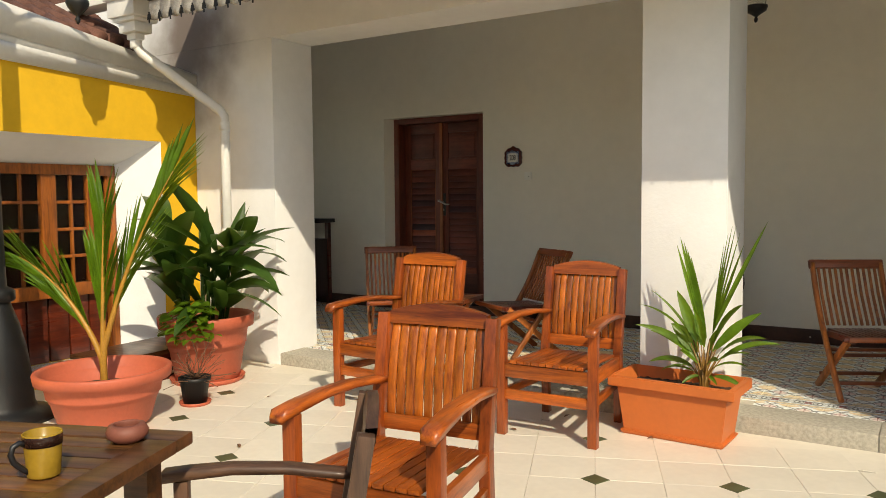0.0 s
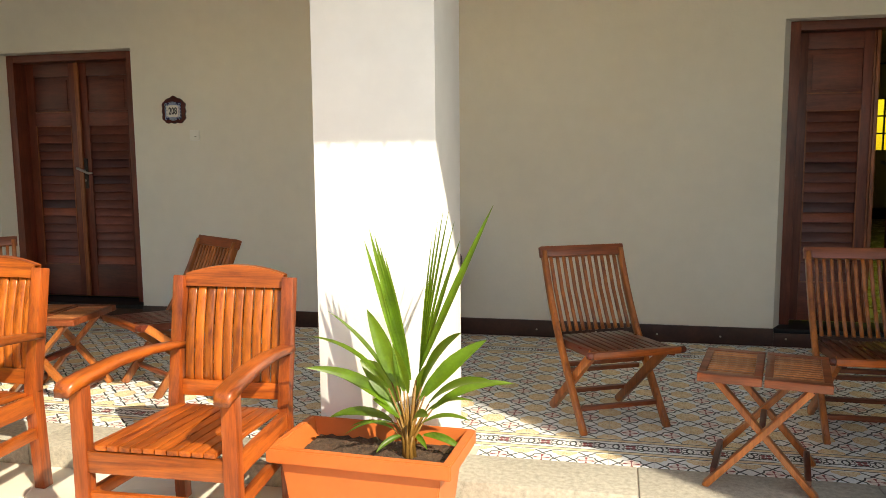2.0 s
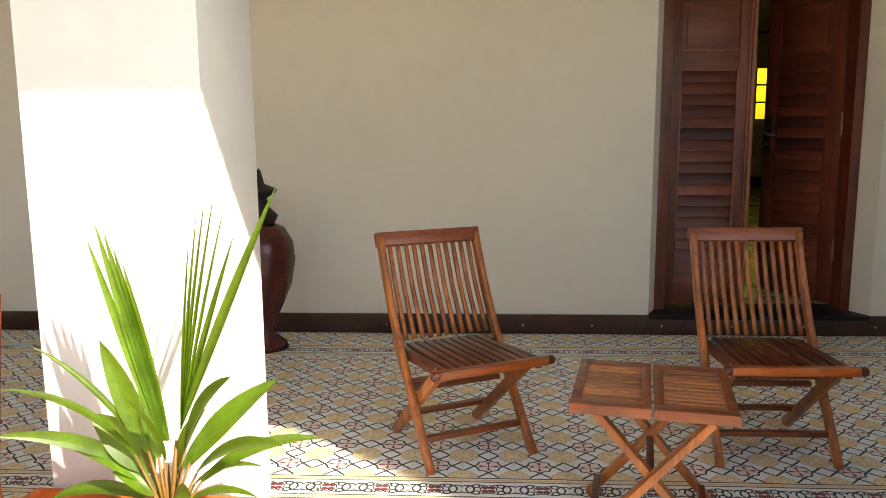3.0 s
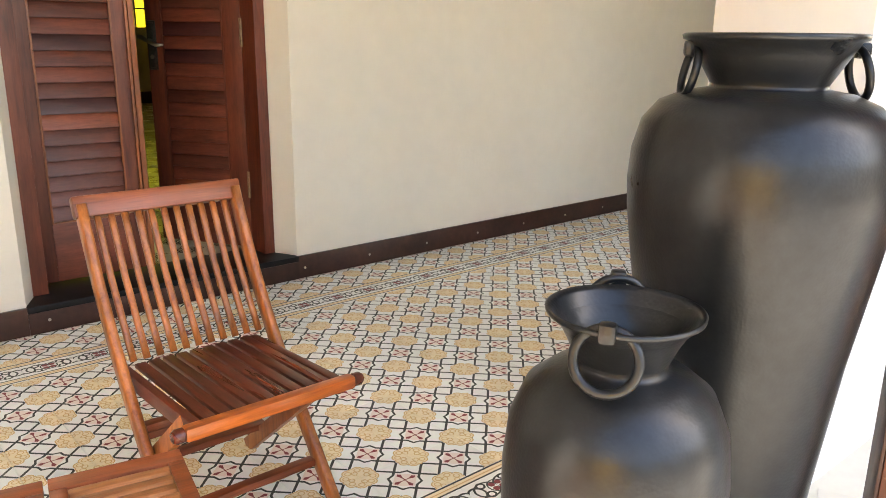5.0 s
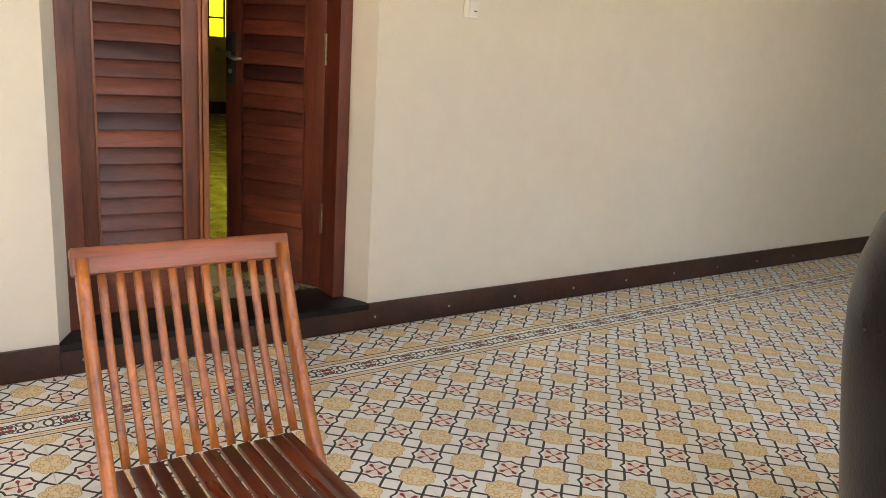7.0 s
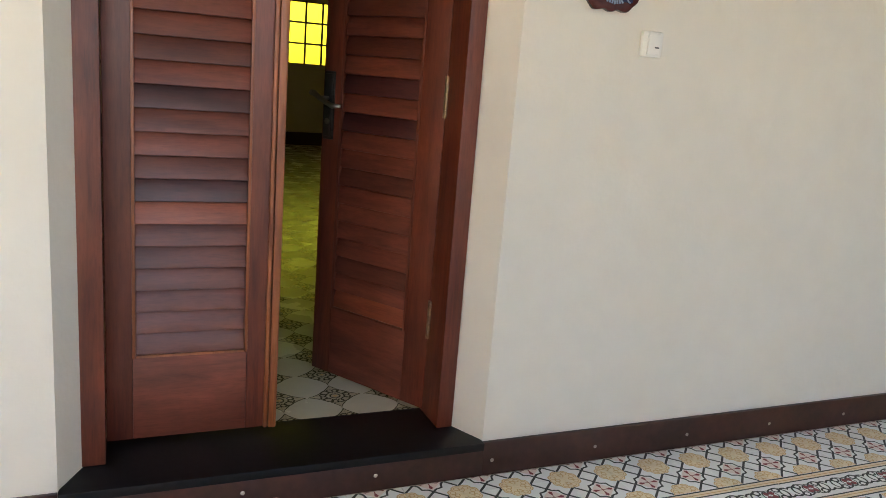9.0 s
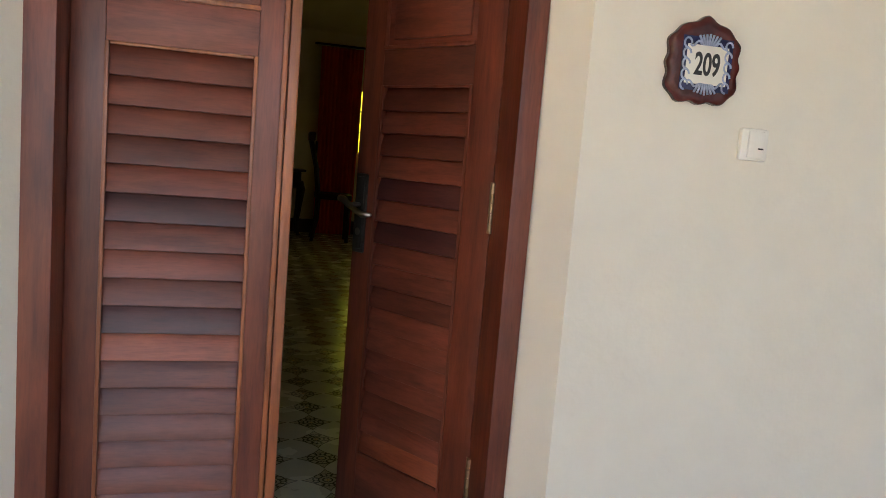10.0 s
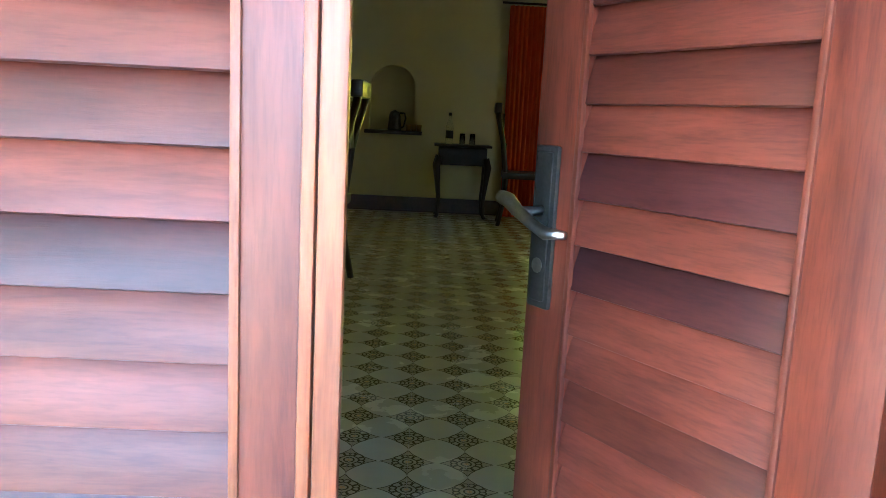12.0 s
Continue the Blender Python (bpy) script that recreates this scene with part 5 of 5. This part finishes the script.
def reach(foot, tip, width, droop, roll, fold):
    """A leaf from foot whose tip ends at tip after drooping."""
    way = Vector(tip) - Vector(foot)
    n = way.length
    aim = way + Vector((0, 0, 0.5 * droop * n))
    blade("leaf", foot, aim, n * 1.02, width, droop, "leaf", palm, roll=roll, fold=fold)


# two tall pleated leaves split into narrow blades, and one long single blade
for k in range(5):
    reach((-0.006 + 0.004 * k, 0.0, 0.30), (-0.150 + 0.017 * k, 0.008 * (k - 2), 0.855 - 0.040 * abs(k - 1.2)), 0.028, 0.05, -1.35 + 0.08 * k, 0.6)
for k in range(6):
    reach((0.044, 0.0, 0.33), (0.100 + 0.018 * k, 0.010 * (k - 2), 0.82 + 0.13 * math.sin(0.55 * k) - 0.012 * k), 0.014 if k < 5 else 0.026, 0.16 - 0.02 * k, 1.3 - 0.1 * k, 0.5)
reach((0.046, 0.0, 0.34), (0.32, -0.04, 0.94), 0.036, 0.06, 1.2, 0.35)
# single lance-shaped leaves: sideways, rise, width
for dx, dz, wid in ((-0.26, 0.575, 0.016), (-0.15, 0.555, 0.060), (-0.285, 0.53, 0.026), (-0.325, 0.40, 0.036), (-0.276, 0.347, 0.042), (-0.168, 0.38, 0.085), (-0.315, 0.158, 0.036),
                    (-0.05, 0.505, 0.046), (-0.007, 0.478, 0.046), (0.216, 0.544, 0.046), (0.203, 0.425, 0.030), (0.28, 0.469, 0.056), (0.33, 0.38, 0.046), (0.382, 0.326, 0.034),
                    (0.088, 0.378, 0.060), (0.238, 0.257, 0.022), (0.24, 0.19, 0.026), (-0.254, 0.097, 0.016), (-0.206, 0.14, 0.018), (0.217, 0.04, 0.026), (-0.12, 0.24, 0.05), (0.10, 0.22, 0.04), (-0.10, 0.05, 0.02), (0.08, 0.05, 0.02)):
    low = dz < 0.28
    foot = Vector((0.24 * dx, r.uniform(-0.03, 0.03), 0.07 + 0.38 * dz))
    bm = bmesh.new()
    tube(bm, [(r.uniform(-0.02, 0.02), r.uniform(-0.02, 0.02), 0.0), (foot.x * 0.35, foot.y * 0.5, foot.z * 0.55), foot], [0.006, 0.005, 0.003], 6)
    part("stem", bm, "stem", palm)
    reach(foot, (dx, r.uniform(-0.16, 0.06), dz), wid * 1.2, 1.0 if low else r.uniform(0.45, 1.05), (0.6 if low else 1.0) * (1 if dx > 0 else -1) + r.uniform(-0.5, 0.5), 0.35)


def round_pot(label, m, R, H, rim, saucer):
    p = thing("flower_pot", label, "pot", m, group="terracotta pots")
    bm = bmesh.new()
    lathe(bm, [(0, 0.02), (R * 0.66, 0.02), (R * 0.68, 0.03), (R * 0.80, H * 0.55), (R * 0.84, H * 0.57), (R * 0.84, H * 0.60), (R * 0.88, H - rim), (R * 1.0, H - rim + 0.004), (R * 1.02, H - 0.012), (R, H), (R * 0.95, H), (R * 0.92, H - 0.02), (R * 0.80, H * 0.5), (0, H * 0.5)], 48)
    part("pot_body", bm, "terracotta", p)
    if saucer:
        bm = bmesh.new()
        lathe(bm, [(0, 0), (R * 0.74, 0), (R * 0.80, 0.035), (R * 0.78, 0.037), (R * 0.72, 0.019), (0, 0.019)], 40)
        part("saucer", bm, "terracotta", p)
    bm = bmesh.new()
    lathe(bm, [(R * 0.84, H * 0.60), (R * 0.5, H * 0.62), (0, H * 0.64)], 32)
    part("soil", bm, "soil", p)
    return p


round_pot("large terracotta pot on a saucer holding a leafy plant", pose(-5.34, -3.28, COURT_Z), 0.345, 0.50, 0.09, True)
gp = thing("leafy_plant", "broad dark green leafy plant in the terracotta pot", "plant", pose(-5.34, -3.28, COURT_Z + 0.31))
gp.scale = (1.24, 1.24, 1.36)
r = random.Random(5)
for k in range(10):
    a = r.uniform(0, 6.28)
    bm = bmesh.new()
    tube(bm, [(0.10 * math.cos(a), 0.10 * math.sin(a), 0), (0.15 * math.cos(a), 0.15 * math.sin(a), 0.25), (0.22 * math.cos(a), 0.22 * math.sin(a), 0.48)], [0.014, 0.011, 0.006], 7)
    part("stem", bm, "leaf_dark", gp)
    for j in range(5):
        b = a + (1.57 if j % 2 else -1.57) + r.uniform(-0.6, 0.6)
        t = 0.2 + 0.8 * j / 4
        base = ((0.10 + 0.12 * t) * math.cos(a), (0.10 + 0.12 * t) * math.sin(a), 0.08 + 0.42 * t)
        aim = (math.cos(b) * 0.8 + 0.35 * math.cos(a), math.sin(b) * 0.8 + 0.35 * math.sin(a), r.uniform(0.3, 1.6))
        blade("leaf", base, aim, r.uniform(0.36, 0.56), r.uniform(0.10, 0.15), r.uniform(0.6, 1.5), "leaf_dark", gp, roll=r.uniform(-0.5, 0.5), fold=0.22)
for k in range(6):
    a = 0.4 + 1.05 * k
    blade("leaf", (0.12 * math.cos(a), 0.12 * math.sin(a), 0.30), (0.35 * math.cos(a), 0.35 * math.sin(a), 1.0), r.uniform(0.42, 0.54), r.uniform(0.09, 0.12), 0.25, "leaf_dark", gp, roll=r.uniform(-1.2, 1.2), fold=0.25)
# herb that hangs over the rim
hb = thing("herb", "light green herb hanging over the rim of the pot", "plant", pose(-5.21, -3.50, COURT_Z + 0.46))
for k in range(150):
    a = r.uniform(0, 6.28)
    q = r.uniform(0, 0.2)
    base = (q * math.cos(a) + 0.02, q * math.sin(a) * 0.6 - 0.05, r.uniform(-0.10, 0.16))
    blade("leaf", base, (math.cos(a), math.sin(a) - 0.5, 0.3), r.uniform(0.07, 0.11), r.uniform(0.05, 0.08), 0.7, "leaf", hb, roll=r.uniform(-0.6, 0.6), seg=4)
round_pot("wide terracotta bowl holding a coconut palm seedling", pose(-4.95, -4.40, COURT_Z), 0.385, 0.35, 0.065, False)
cp = thing("coconut_palm", "coconut palm seedling with feathered fronds", "plant", pose(-4.95, -4.40, COURT_Z + 0.215))
cp.scale = (1.1, 1.1, 1.14)
for ax, ay, hgt, arch, side in ((-0.52, -0.15, 0.92, 0.75, 1), (0.02, 0.02, 0.98, 0.15, 1), (0.38, 0.20, 1.22, 0.18, 1)):
    pts = []
    for k in range(17):
        t = k / 16
        q = max(0.0, t - 0.16) / 0.84
        pts.append(Vector((ax * q * (0.45 + 0.55 * q), ay * q, hgt * (t - 0.32 * arch * q * q))))
    bm = bmesh.new()
    tube(bm, pts, [0.021 - 0.0011 * k for k in range(17)], 8)
    part("frond_stem", bm, "frond", cp)
    for k in range(6, 17):
        d = (pts[k] - pts[k - 1]).normalized()
        s = d.cross(Vector((0.3, -0.9, 0.2))).normalized()
        for q in (-1, 1):
            for e in (0, 0.33, 0.67):
                base = pts[k - 1].lerp(pts[k], e)
                aim = d + s * q * (0.20 + 0.10 * math.sin(k)) + Vector((0, 0, r.uniform(-0.05, 0.05)))
                blade("leaflet", base, aim, r.uniform(0.36, 0.44) * (1.22 - 0.025 * k), 0.030, r.uniform(0.05, 0.28), "leaf", cp, roll=0.5 * q + r.uniform(-0.25, 0.25), fold=0.5, seg=5)
# small black nursery pot with a twig
sp = thing("nursery_pot", "small black plastic pot with a thin twig", "pot", pose(-4.86, -3.80, COURT_Z))
bm = bmesh.new()
lathe(bm, [(0, 0.012), (0.075, 0.012), (0.095, 0.16), (0.105, 0.16), (0.105, 0.185), (0.097, 0.185), (0.09, 0.15), (0, 0.15)], 28)
part("pot_body", bm, "black_iron", sp)
bm = bmesh.new()
lathe(bm, [(0, 0), (0.095, 0), (0.105, 0.022), (0.098, 0.022), (0.09, 0.011), (0, 0.011)], 28)
part("saucer", bm, "terracotta", sp)
tw = thing("dry_shrub", "thin dry reddish twigs spreading above a small pot", "plant", pose(-4.90, -3.76, COURT_Z + 0.15))
for k in range(46):
    bm = bmesh.new()
    a, el = r.uniform(0, 6.28), r.uniform(0.1, 1.2)
    p = Vector((0, 0, 0))
    pts = [p.copy()]
    d = Vector((math.cos(a) * math.cos(el), math.sin(a) * math.cos(el), math.sin(el)))
    for j in range(5):
        d = (d + Vector((r.uniform(-1, 1), r.uniform(-1, 1), r.uniform(-0.6, 0.4))) * 0.45).normalized()
        p = p + d * r.uniform(0.03, 0.075)
        pts.append(p.copy())
    tube(bm, pts, 0.0022, 4)
    part("twig", bm, "twig", tw)

# dry leaves lying on the court beside the step
r = random.Random(8)
for lx, ly in ((-2.62, -2.86), (-2.30, -2.78), (-3.05, -2.92), (-2.75, -3.25), (-2.05, -3.02), (-4.55, -3.45), (-3.9, -4.3)):
    lf = thing("dry_leaf", "small curled brown leaf lying on the paving", "leaf", pose(lx, ly, COURT_Z + 0.006, 0, 0, r.uniform(0, 360)), group="dry leaves on the paving")
    blade("leaf_blade", (0, 0, 0), (1, 0, 0.15), r.uniform(0.04, 0.07), r.uniform(0.018, 0.03), 0.25, "twig", lf, fold=0.4, seg=5)

# ---- bedroom furniture seen through the door ----
sh = boxes("niche_shelf", "dark_wood", None, ((NX - NW - 0.05, room_y1 - 0.16, NZ - 0.05), (NX + NW + 0.11, room_y1 + 0.24, NZ)), bevel=0.006)
tagged(sh, "black wooden shelf in the arched niche", "shelf")
kt = thing("kettle", "dark electric kettle on the niche shelf", "kettle", pose(0.28, room_y1 + 0.02, NZ))
bm = bmesh.new()
lathe(bm, [(0, 0), (0.09, 0), (0.092, 0.02), (0.075, 0.20), (0.06, 0.24), (0.02, 0.26), (0, 0.27)], 24)
kettle_body = part("kettle_body", bm, "bronze", kt)
bm = bmesh.new()
tube(bm, [(0.07, 0, 0.23), (0.13, 0, 0.23), (0.145, 0, 0.16), (0.12, 0, 0.05), (0.085, 0, 0.04)], 0.012, 8)
part("kettle_handle", bm, "ink", kettle_body)
for k in range(3):
    c = thing("coffee_cup", "brown glass coffee cup on the niche shelf", "cup", pose(0.47 + 0.07 * k, room_y1 - 0.06, NZ), group="cups on the shelf")
    bm = bmesh.new()
    lathe(bm, [(0, 0), (0.028, 0), (0.034, 0.085), (0.030, 0.085), (0.026, 0.006), (0, 0.006)], 18)
    part("cup_body", bm, "mug", c)
ct = thing("console_table", "black carved console table against the bedroom wall", "table", pose(1.19, room_y1 - 0.30, SILL))
boxes("tabletop", "dark_wood", ct, ((-0.37, -0.25, 0.915), (0.37, 0.25, 0.945)), bevel=0.008)
boxes("drawer_box", "dark_wood", ct, ((-0.31, -0.21, 0.68), (0.31, 0.21, 0.914)), bevel=0.02)
for sx in (-1, 1):
    for sy in (-1, 1):
        bm = bmesh.new()
        tube(bm, [(sx * 0.30, sy * 0.19, 0.78), (sx * 0.33, sy * 0.20, 0.66), (sx * 0.31, sy * 0.19, 0.45), (sx * 0.285, sy * 0.18, 0.2), (sx * 0.30, sy * 0.19, 0.03), (sx * 0.32, sy * 0.2, 0.0)], [0.045, 0.048, 0.034, 0.024, 0.022, 0.03], 10)
        part("leg", bm, "dark_wood", ct)
bt = thing("bottle", "clear water bottle with a dark label on the console", "bottle", pose(1.01, room_y1 - 0.32, SILL + 0.945))
bm = bmesh.new()
lathe(bm, [(0, 0), (0.045, 0), (0.048, 0.02), (0.048, 0.22), (0.03, 0.29), (0.017, 0.33), (0.017, 0.37), (0, 0.37)], 20)
bottle_body = part("bottle_body", bm, "clear_glass", bt)
bm = bmesh.new()
lathe(bm, [(0.0495, 0.07), (0.0495, 0.17)], 20)
part("bottle_label", bm, "ink", bottle_body)
bm = bmesh.new()
lathe(bm, [(0.02, 0.36), (0.02, 0.40), (0, 0.40)], 16)
part("bottle_cap", bm, "ink", bottle_body)
for k in range(2):
    gl = thing("drinking_glass", "upturned clear drinking glass on the console", "glass", pose(1.18 + 0.13 * k, room_y1 - 0.34, SILL + 0.945), group="glasses on the console")
    bm = bmesh.new()
    lathe(bm, [(0.04, 0), (0.034, 0.14), (0, 0.142), (0, 0.136), (0.030, 0.134), (0.036, 0)], 20)
    part("glass_body", bm, "clear_glass", gl)


def high_chair(m, label):
    c = thing("dining_chair", label, "chair", m, group="black bedroom chairs")
    for sx in (-1, 1):
        bm = bmesh.new()
        tube(bm, [(sx * 0.22, 0.26, 0), (sx * 0.22, 0.20, 0.3), (sx * 0.22, 0.19, 0.6), (sx * 0.22, 0.24, 1.0), (sx * 0.22, 0.33, 1.38)], [0.025, 0.026, 0.03, 0.026, 0.03], 8)
        part("back_post", bm, "dark_wood", c)
        bm = bmesh.new()
        tube(bm, [(sx * 0.22, -0.22, 0), (sx * 0.22, -0.22, 0.58)], 0.026, 8)
        part("leg", bm, "dark_wood", c)
    boxes("seat", "dark_wood", c, ((-0.26, -0.26, 0.58), (0.26, 0.24, 0.66)), bevel=0.015)
    boxes("top_rail", "dark_wood", c, ((-0.27, 0.28, 1.36), (0.27, 0.37, 1.48)), bevel=0.02)
    boxes("splat", "dark_wood", c, ((-0.09, 0.20, 0.66), (0.09, 0.225, 1.0)), ((-0.09, 0.24, 1.0), (0.09, 0.27, 1.36)), bevel=0.004)
    return c


high_chair(pose(1.90, 9.1, SILL, 0, 0, 86), "black carved high-backed chair beside the console")
high_chair(pose(-0.09, 5.2, SILL, 0, 0, -92), "black carved high-backed chair near the door")
cu = thing("curtain", "bright orange curtain hanging beside the window", "curtain", pose(2.02, room_y1 - 0.12, SILL))
bm = bmesh.new()
cols = 60
va = []
for k in range(cols + 1):
    x = -0.30 + 0.62 * k / cols
    y = 0.035 * math.sin(k * 1.05) + 0.012 * math.sin(k * 2.3)
    va.append((bm.verts.new((x * 0.92, y * 1.2, 0.004)), bm.verts.new((x, y, 2.75))))
for a, b in zip(va, va[1:]):
    bm.faces.new((a[0], b[0], b[1], a[1]))
part("curtain_cloth", bm, "curtain", cu)
bm = bmesh.new()
tube(bm, [(-0.4, 0.0, 2.78), (2.5, 0.0, 2.78)], 0.015, 8)
part("curtain_rod", bm, "dark_wood", cu)

# ---- paving last: kerb stones, veranda tiles, court tiles ----
kb = thing("kerb", "grey granite kerb stones along the veranda edge", "kerb", kind="structure")
x = W0
r = random.Random(2)
spans = []
while x < W1:
    L = r.uniform(0.78, 1.0)
    spans.append((x, min(x + L, W1)))
    x += L
for a, b in spans:
    cuts = [(a, b)]
    for pa, pb in PILLARS:
        cuts = [c for s0, s1 in cuts for c in ((s0, min(s1, pa)), (max(s0, pb), s1)) if c[1] - c[0] > 0.02]
    for s0, s1 in cuts:
        bm = bmesh.new()
        box(bm, (s0 + 0.002, KERB_Y, -0.12), (s1 - 0.002, -2.314, 0.002), None, 0.008)
        part("kerb_stone", bm, "kerb", kb)

TX, TY, TS, RS = 0.634, -2.004, 0.189, 0.213
M["tile_field"] = tile_material("printed_cement_tile", "field", TX, TY, TS)
M["tile_border"] = tile_material("printed_border_tile", "border", TX, TY + 8 * TS, TS)
M["tile_border_out"] = tile_material("printed_outer_border_tile", "border", TX, TY - TS, TS)
M["tile_room"] = tile_material("printed_curl_tile", "curl", 0.70, 2.18 - 9 * RS, RS)


def slab_mesh(name, w, d, material, t=0.012):
    """A tile with eased edges, its top at z = 0."""
    e = 0.0016
    w2, d2 = w / 2 - 0.0007, d / 2 - 0.0007
    v = [(sx * a, sy * b, z) for a, b, z in ((w2, d2, -t), (w2, d2, -e), (w2 - e, d2 - e, 0)) for sx, sy in ((-1, -1), (1, -1), (1, 1), (-1, 1))]
    f = [(8, 9, 10, 11)] + [(k + i, k + (i + 1) % 4, k + 4 + (i + 1) % 4, k + 4 + i) for k in (0, 4) for i in range(4)]
    me = bpy.data.meshes.new(name)
    me.from_pydata(v, [], f)
    me.materials.append(M[material])
    return me


def lay(parent, rows, x_from, x_to, near, stuff_name, origin=TX, z=0.0, limit=300, size=TS):
    """Rows of tiles (y low, y high, material); those within near are parts, the rest one joined sheet."""
    rest = {}
    made = 0
    for ya, yb, material in rows:
        me = slab_mesh("tile", size, yb - ya, material)
        k0, k1 = math.floor((x_from - origin) / size), math.ceil((x_to - origin) / size)
        for k in range(k0, k1):
            cx, cy = origin + (k + 0.5) * size, (ya + yb) / 2
            if any(pa - 0.02 < cx < pb + 0.02 and cy < -2.13 for pa, pb in PILLARS) and z == 0.0:
                continue
            if near[0] <= cx <= near[1] and made < limit:
                t = new("tile", me)
                t.parent = parent
                t.location = (cx, cy, z + r.uniform(-0.0006, 0.0006))
                made += 1
            else:
                rest.setdefault(material, []).append((me, cx, cy))
    for material, items in rest.items():
        v, f = [], []
        for me, cx, cy in items:
            n0 = len(v)
            v += [(p.co.x + cx, p.co.y + cy, p.co.z + z) for p in me.vertices]
            f += [tuple(i + n0 for i in q.vertices) for q in me.polygons]
        m2 = bpy.data.meshes.new(stuff_name)
        m2.from_pydata(v, [], f)
        m2.materials.append(M[material])
        o = new(stuff_name, m2)
        o.parent = parent
        tagged(o, kind="stuff")


vt = thing("floor_tiles", "patterned cement tiles with a scrolled border on the veranda", "floor tiles", kind="structure")
rows = [(TY + 10 * TS, -0.019, "tile_field"), (TY + 9 * TS, TY + 10 * TS, "tile_field"), (TY + 8 * TS, TY + 9 * TS, "tile_border")]
rows += [(TY + TS * k, TY + TS * (k + 1), "tile_field") for k in range(8)] + [(TY - TS, TY, "tile_border_out"), (-2.312, TY - TS, "tile_field")]
lay(vt, rows, W0 + 0.2, W1 - 0.2, (-1.75, 2.45), "tiles_joined", limit=264)
rt = thing("floor_tiles_room", "white cement tiles with dark curled print in the bedroom", "floor tiles", kind="structure")
lay(rt, [(0.302, 2.18 - 8 * RS, "tile_room")] + [(2.18 + RS * (k - 8), 2.18 + RS * (k - 7), "tile_room") for k in range(44)], -1.9, 4.6, (0.2, 1.4), "tiles_joined", origin=0.70 - 4 * RS, z=SILL, limit=260, size=RS)

CT, CA = 0.3175, radians(21.5)
cx0, cy0 = -2.075, -3.745
ctl = thing("court_tiles", "cream square paving with small dark green insets", "paving", kind="structure")
me = slab_mesh("tile", CT, CT, "court")
dm = slab_mesh("inset", 0.098, 0.098, "diamond", 0.004)
rest, made = [], 0
for i in range(-34, 34):
    for j in range(-34, 30):
        px = cx0 + (i + 0.5) * CT * math.cos(CA) - (j + 0.5) * CT * math.sin(CA)
        py = cy0 + (i + 0.5) * CT * math.sin(CA) + (j + 0.5) * CT * math.cos(CA)
        if not (YX + 0.18 < px < 6.5 and -9.0 < py < KERB_Y - 0.19):
            continue
        if -5.2 < px < 0.8 and -4.9 < py and made < 300:
            t = new("tile", me)
            t.parent = ctl
            t.matrix_basis = pose(px, py, COURT_Z + r.uniform(-0.0008, 0.0008), 0, 0, math.degrees(CA))
            made += 1
        else:
            rest.append((px, py))
        if i % 2 == 0 and j % 2 == 0:
            qx = cx0 + i * CT * math.cos(CA) - j * CT * math.sin(CA)
            qy = cy0 + i * CT * math.sin(CA) + j * CT * math.cos(CA)
            if qy < KERB_Y - 0.1 and -5.9 < qx < 3 and qy > -7.5:
                t = new("inset", dm)
                t.parent = ctl
                t.matrix_basis = pose(qx, qy, COURT_Z + 0.003, 0, 0, math.degrees(CA) + 45)
v, f = [], []
ca, sa = math.cos(CA), math.sin(CA)
for px, py in rest:
    n0 = len(v)
    v += [(p.co.x * ca - p.co.y * sa + px, p.co.x * sa + p.co.y * ca + py, p.co.z + COURT_Z) for p in me.vertices]
    f += [tuple(i + n0 for i in q.vertices) for q in me.polygons]
m2 = bpy.data.meshes.new("tiles_joined")
m2.from_pydata(v, [], f)
m2.materials.append(M["court"])
o = new("tiles_joined", m2)
o.parent = ctl
tagged(o, kind="stuff")
# plain strip of the same stone where the paving meets walls and kerb
setting("pavement", "court", ((YX, KERB_Y - 0.34, COURT_Z - 0.005), (W1, KERB_Y - 0.001, COURT_Z - 0.003)), ((YX, -9, COURT_Z - 0.005), (YX + 0.36, KERB_Y - 0.341, COURT_Z - 0.003)),
        label="cream stone strip along the edges of the paving", category="pavement")
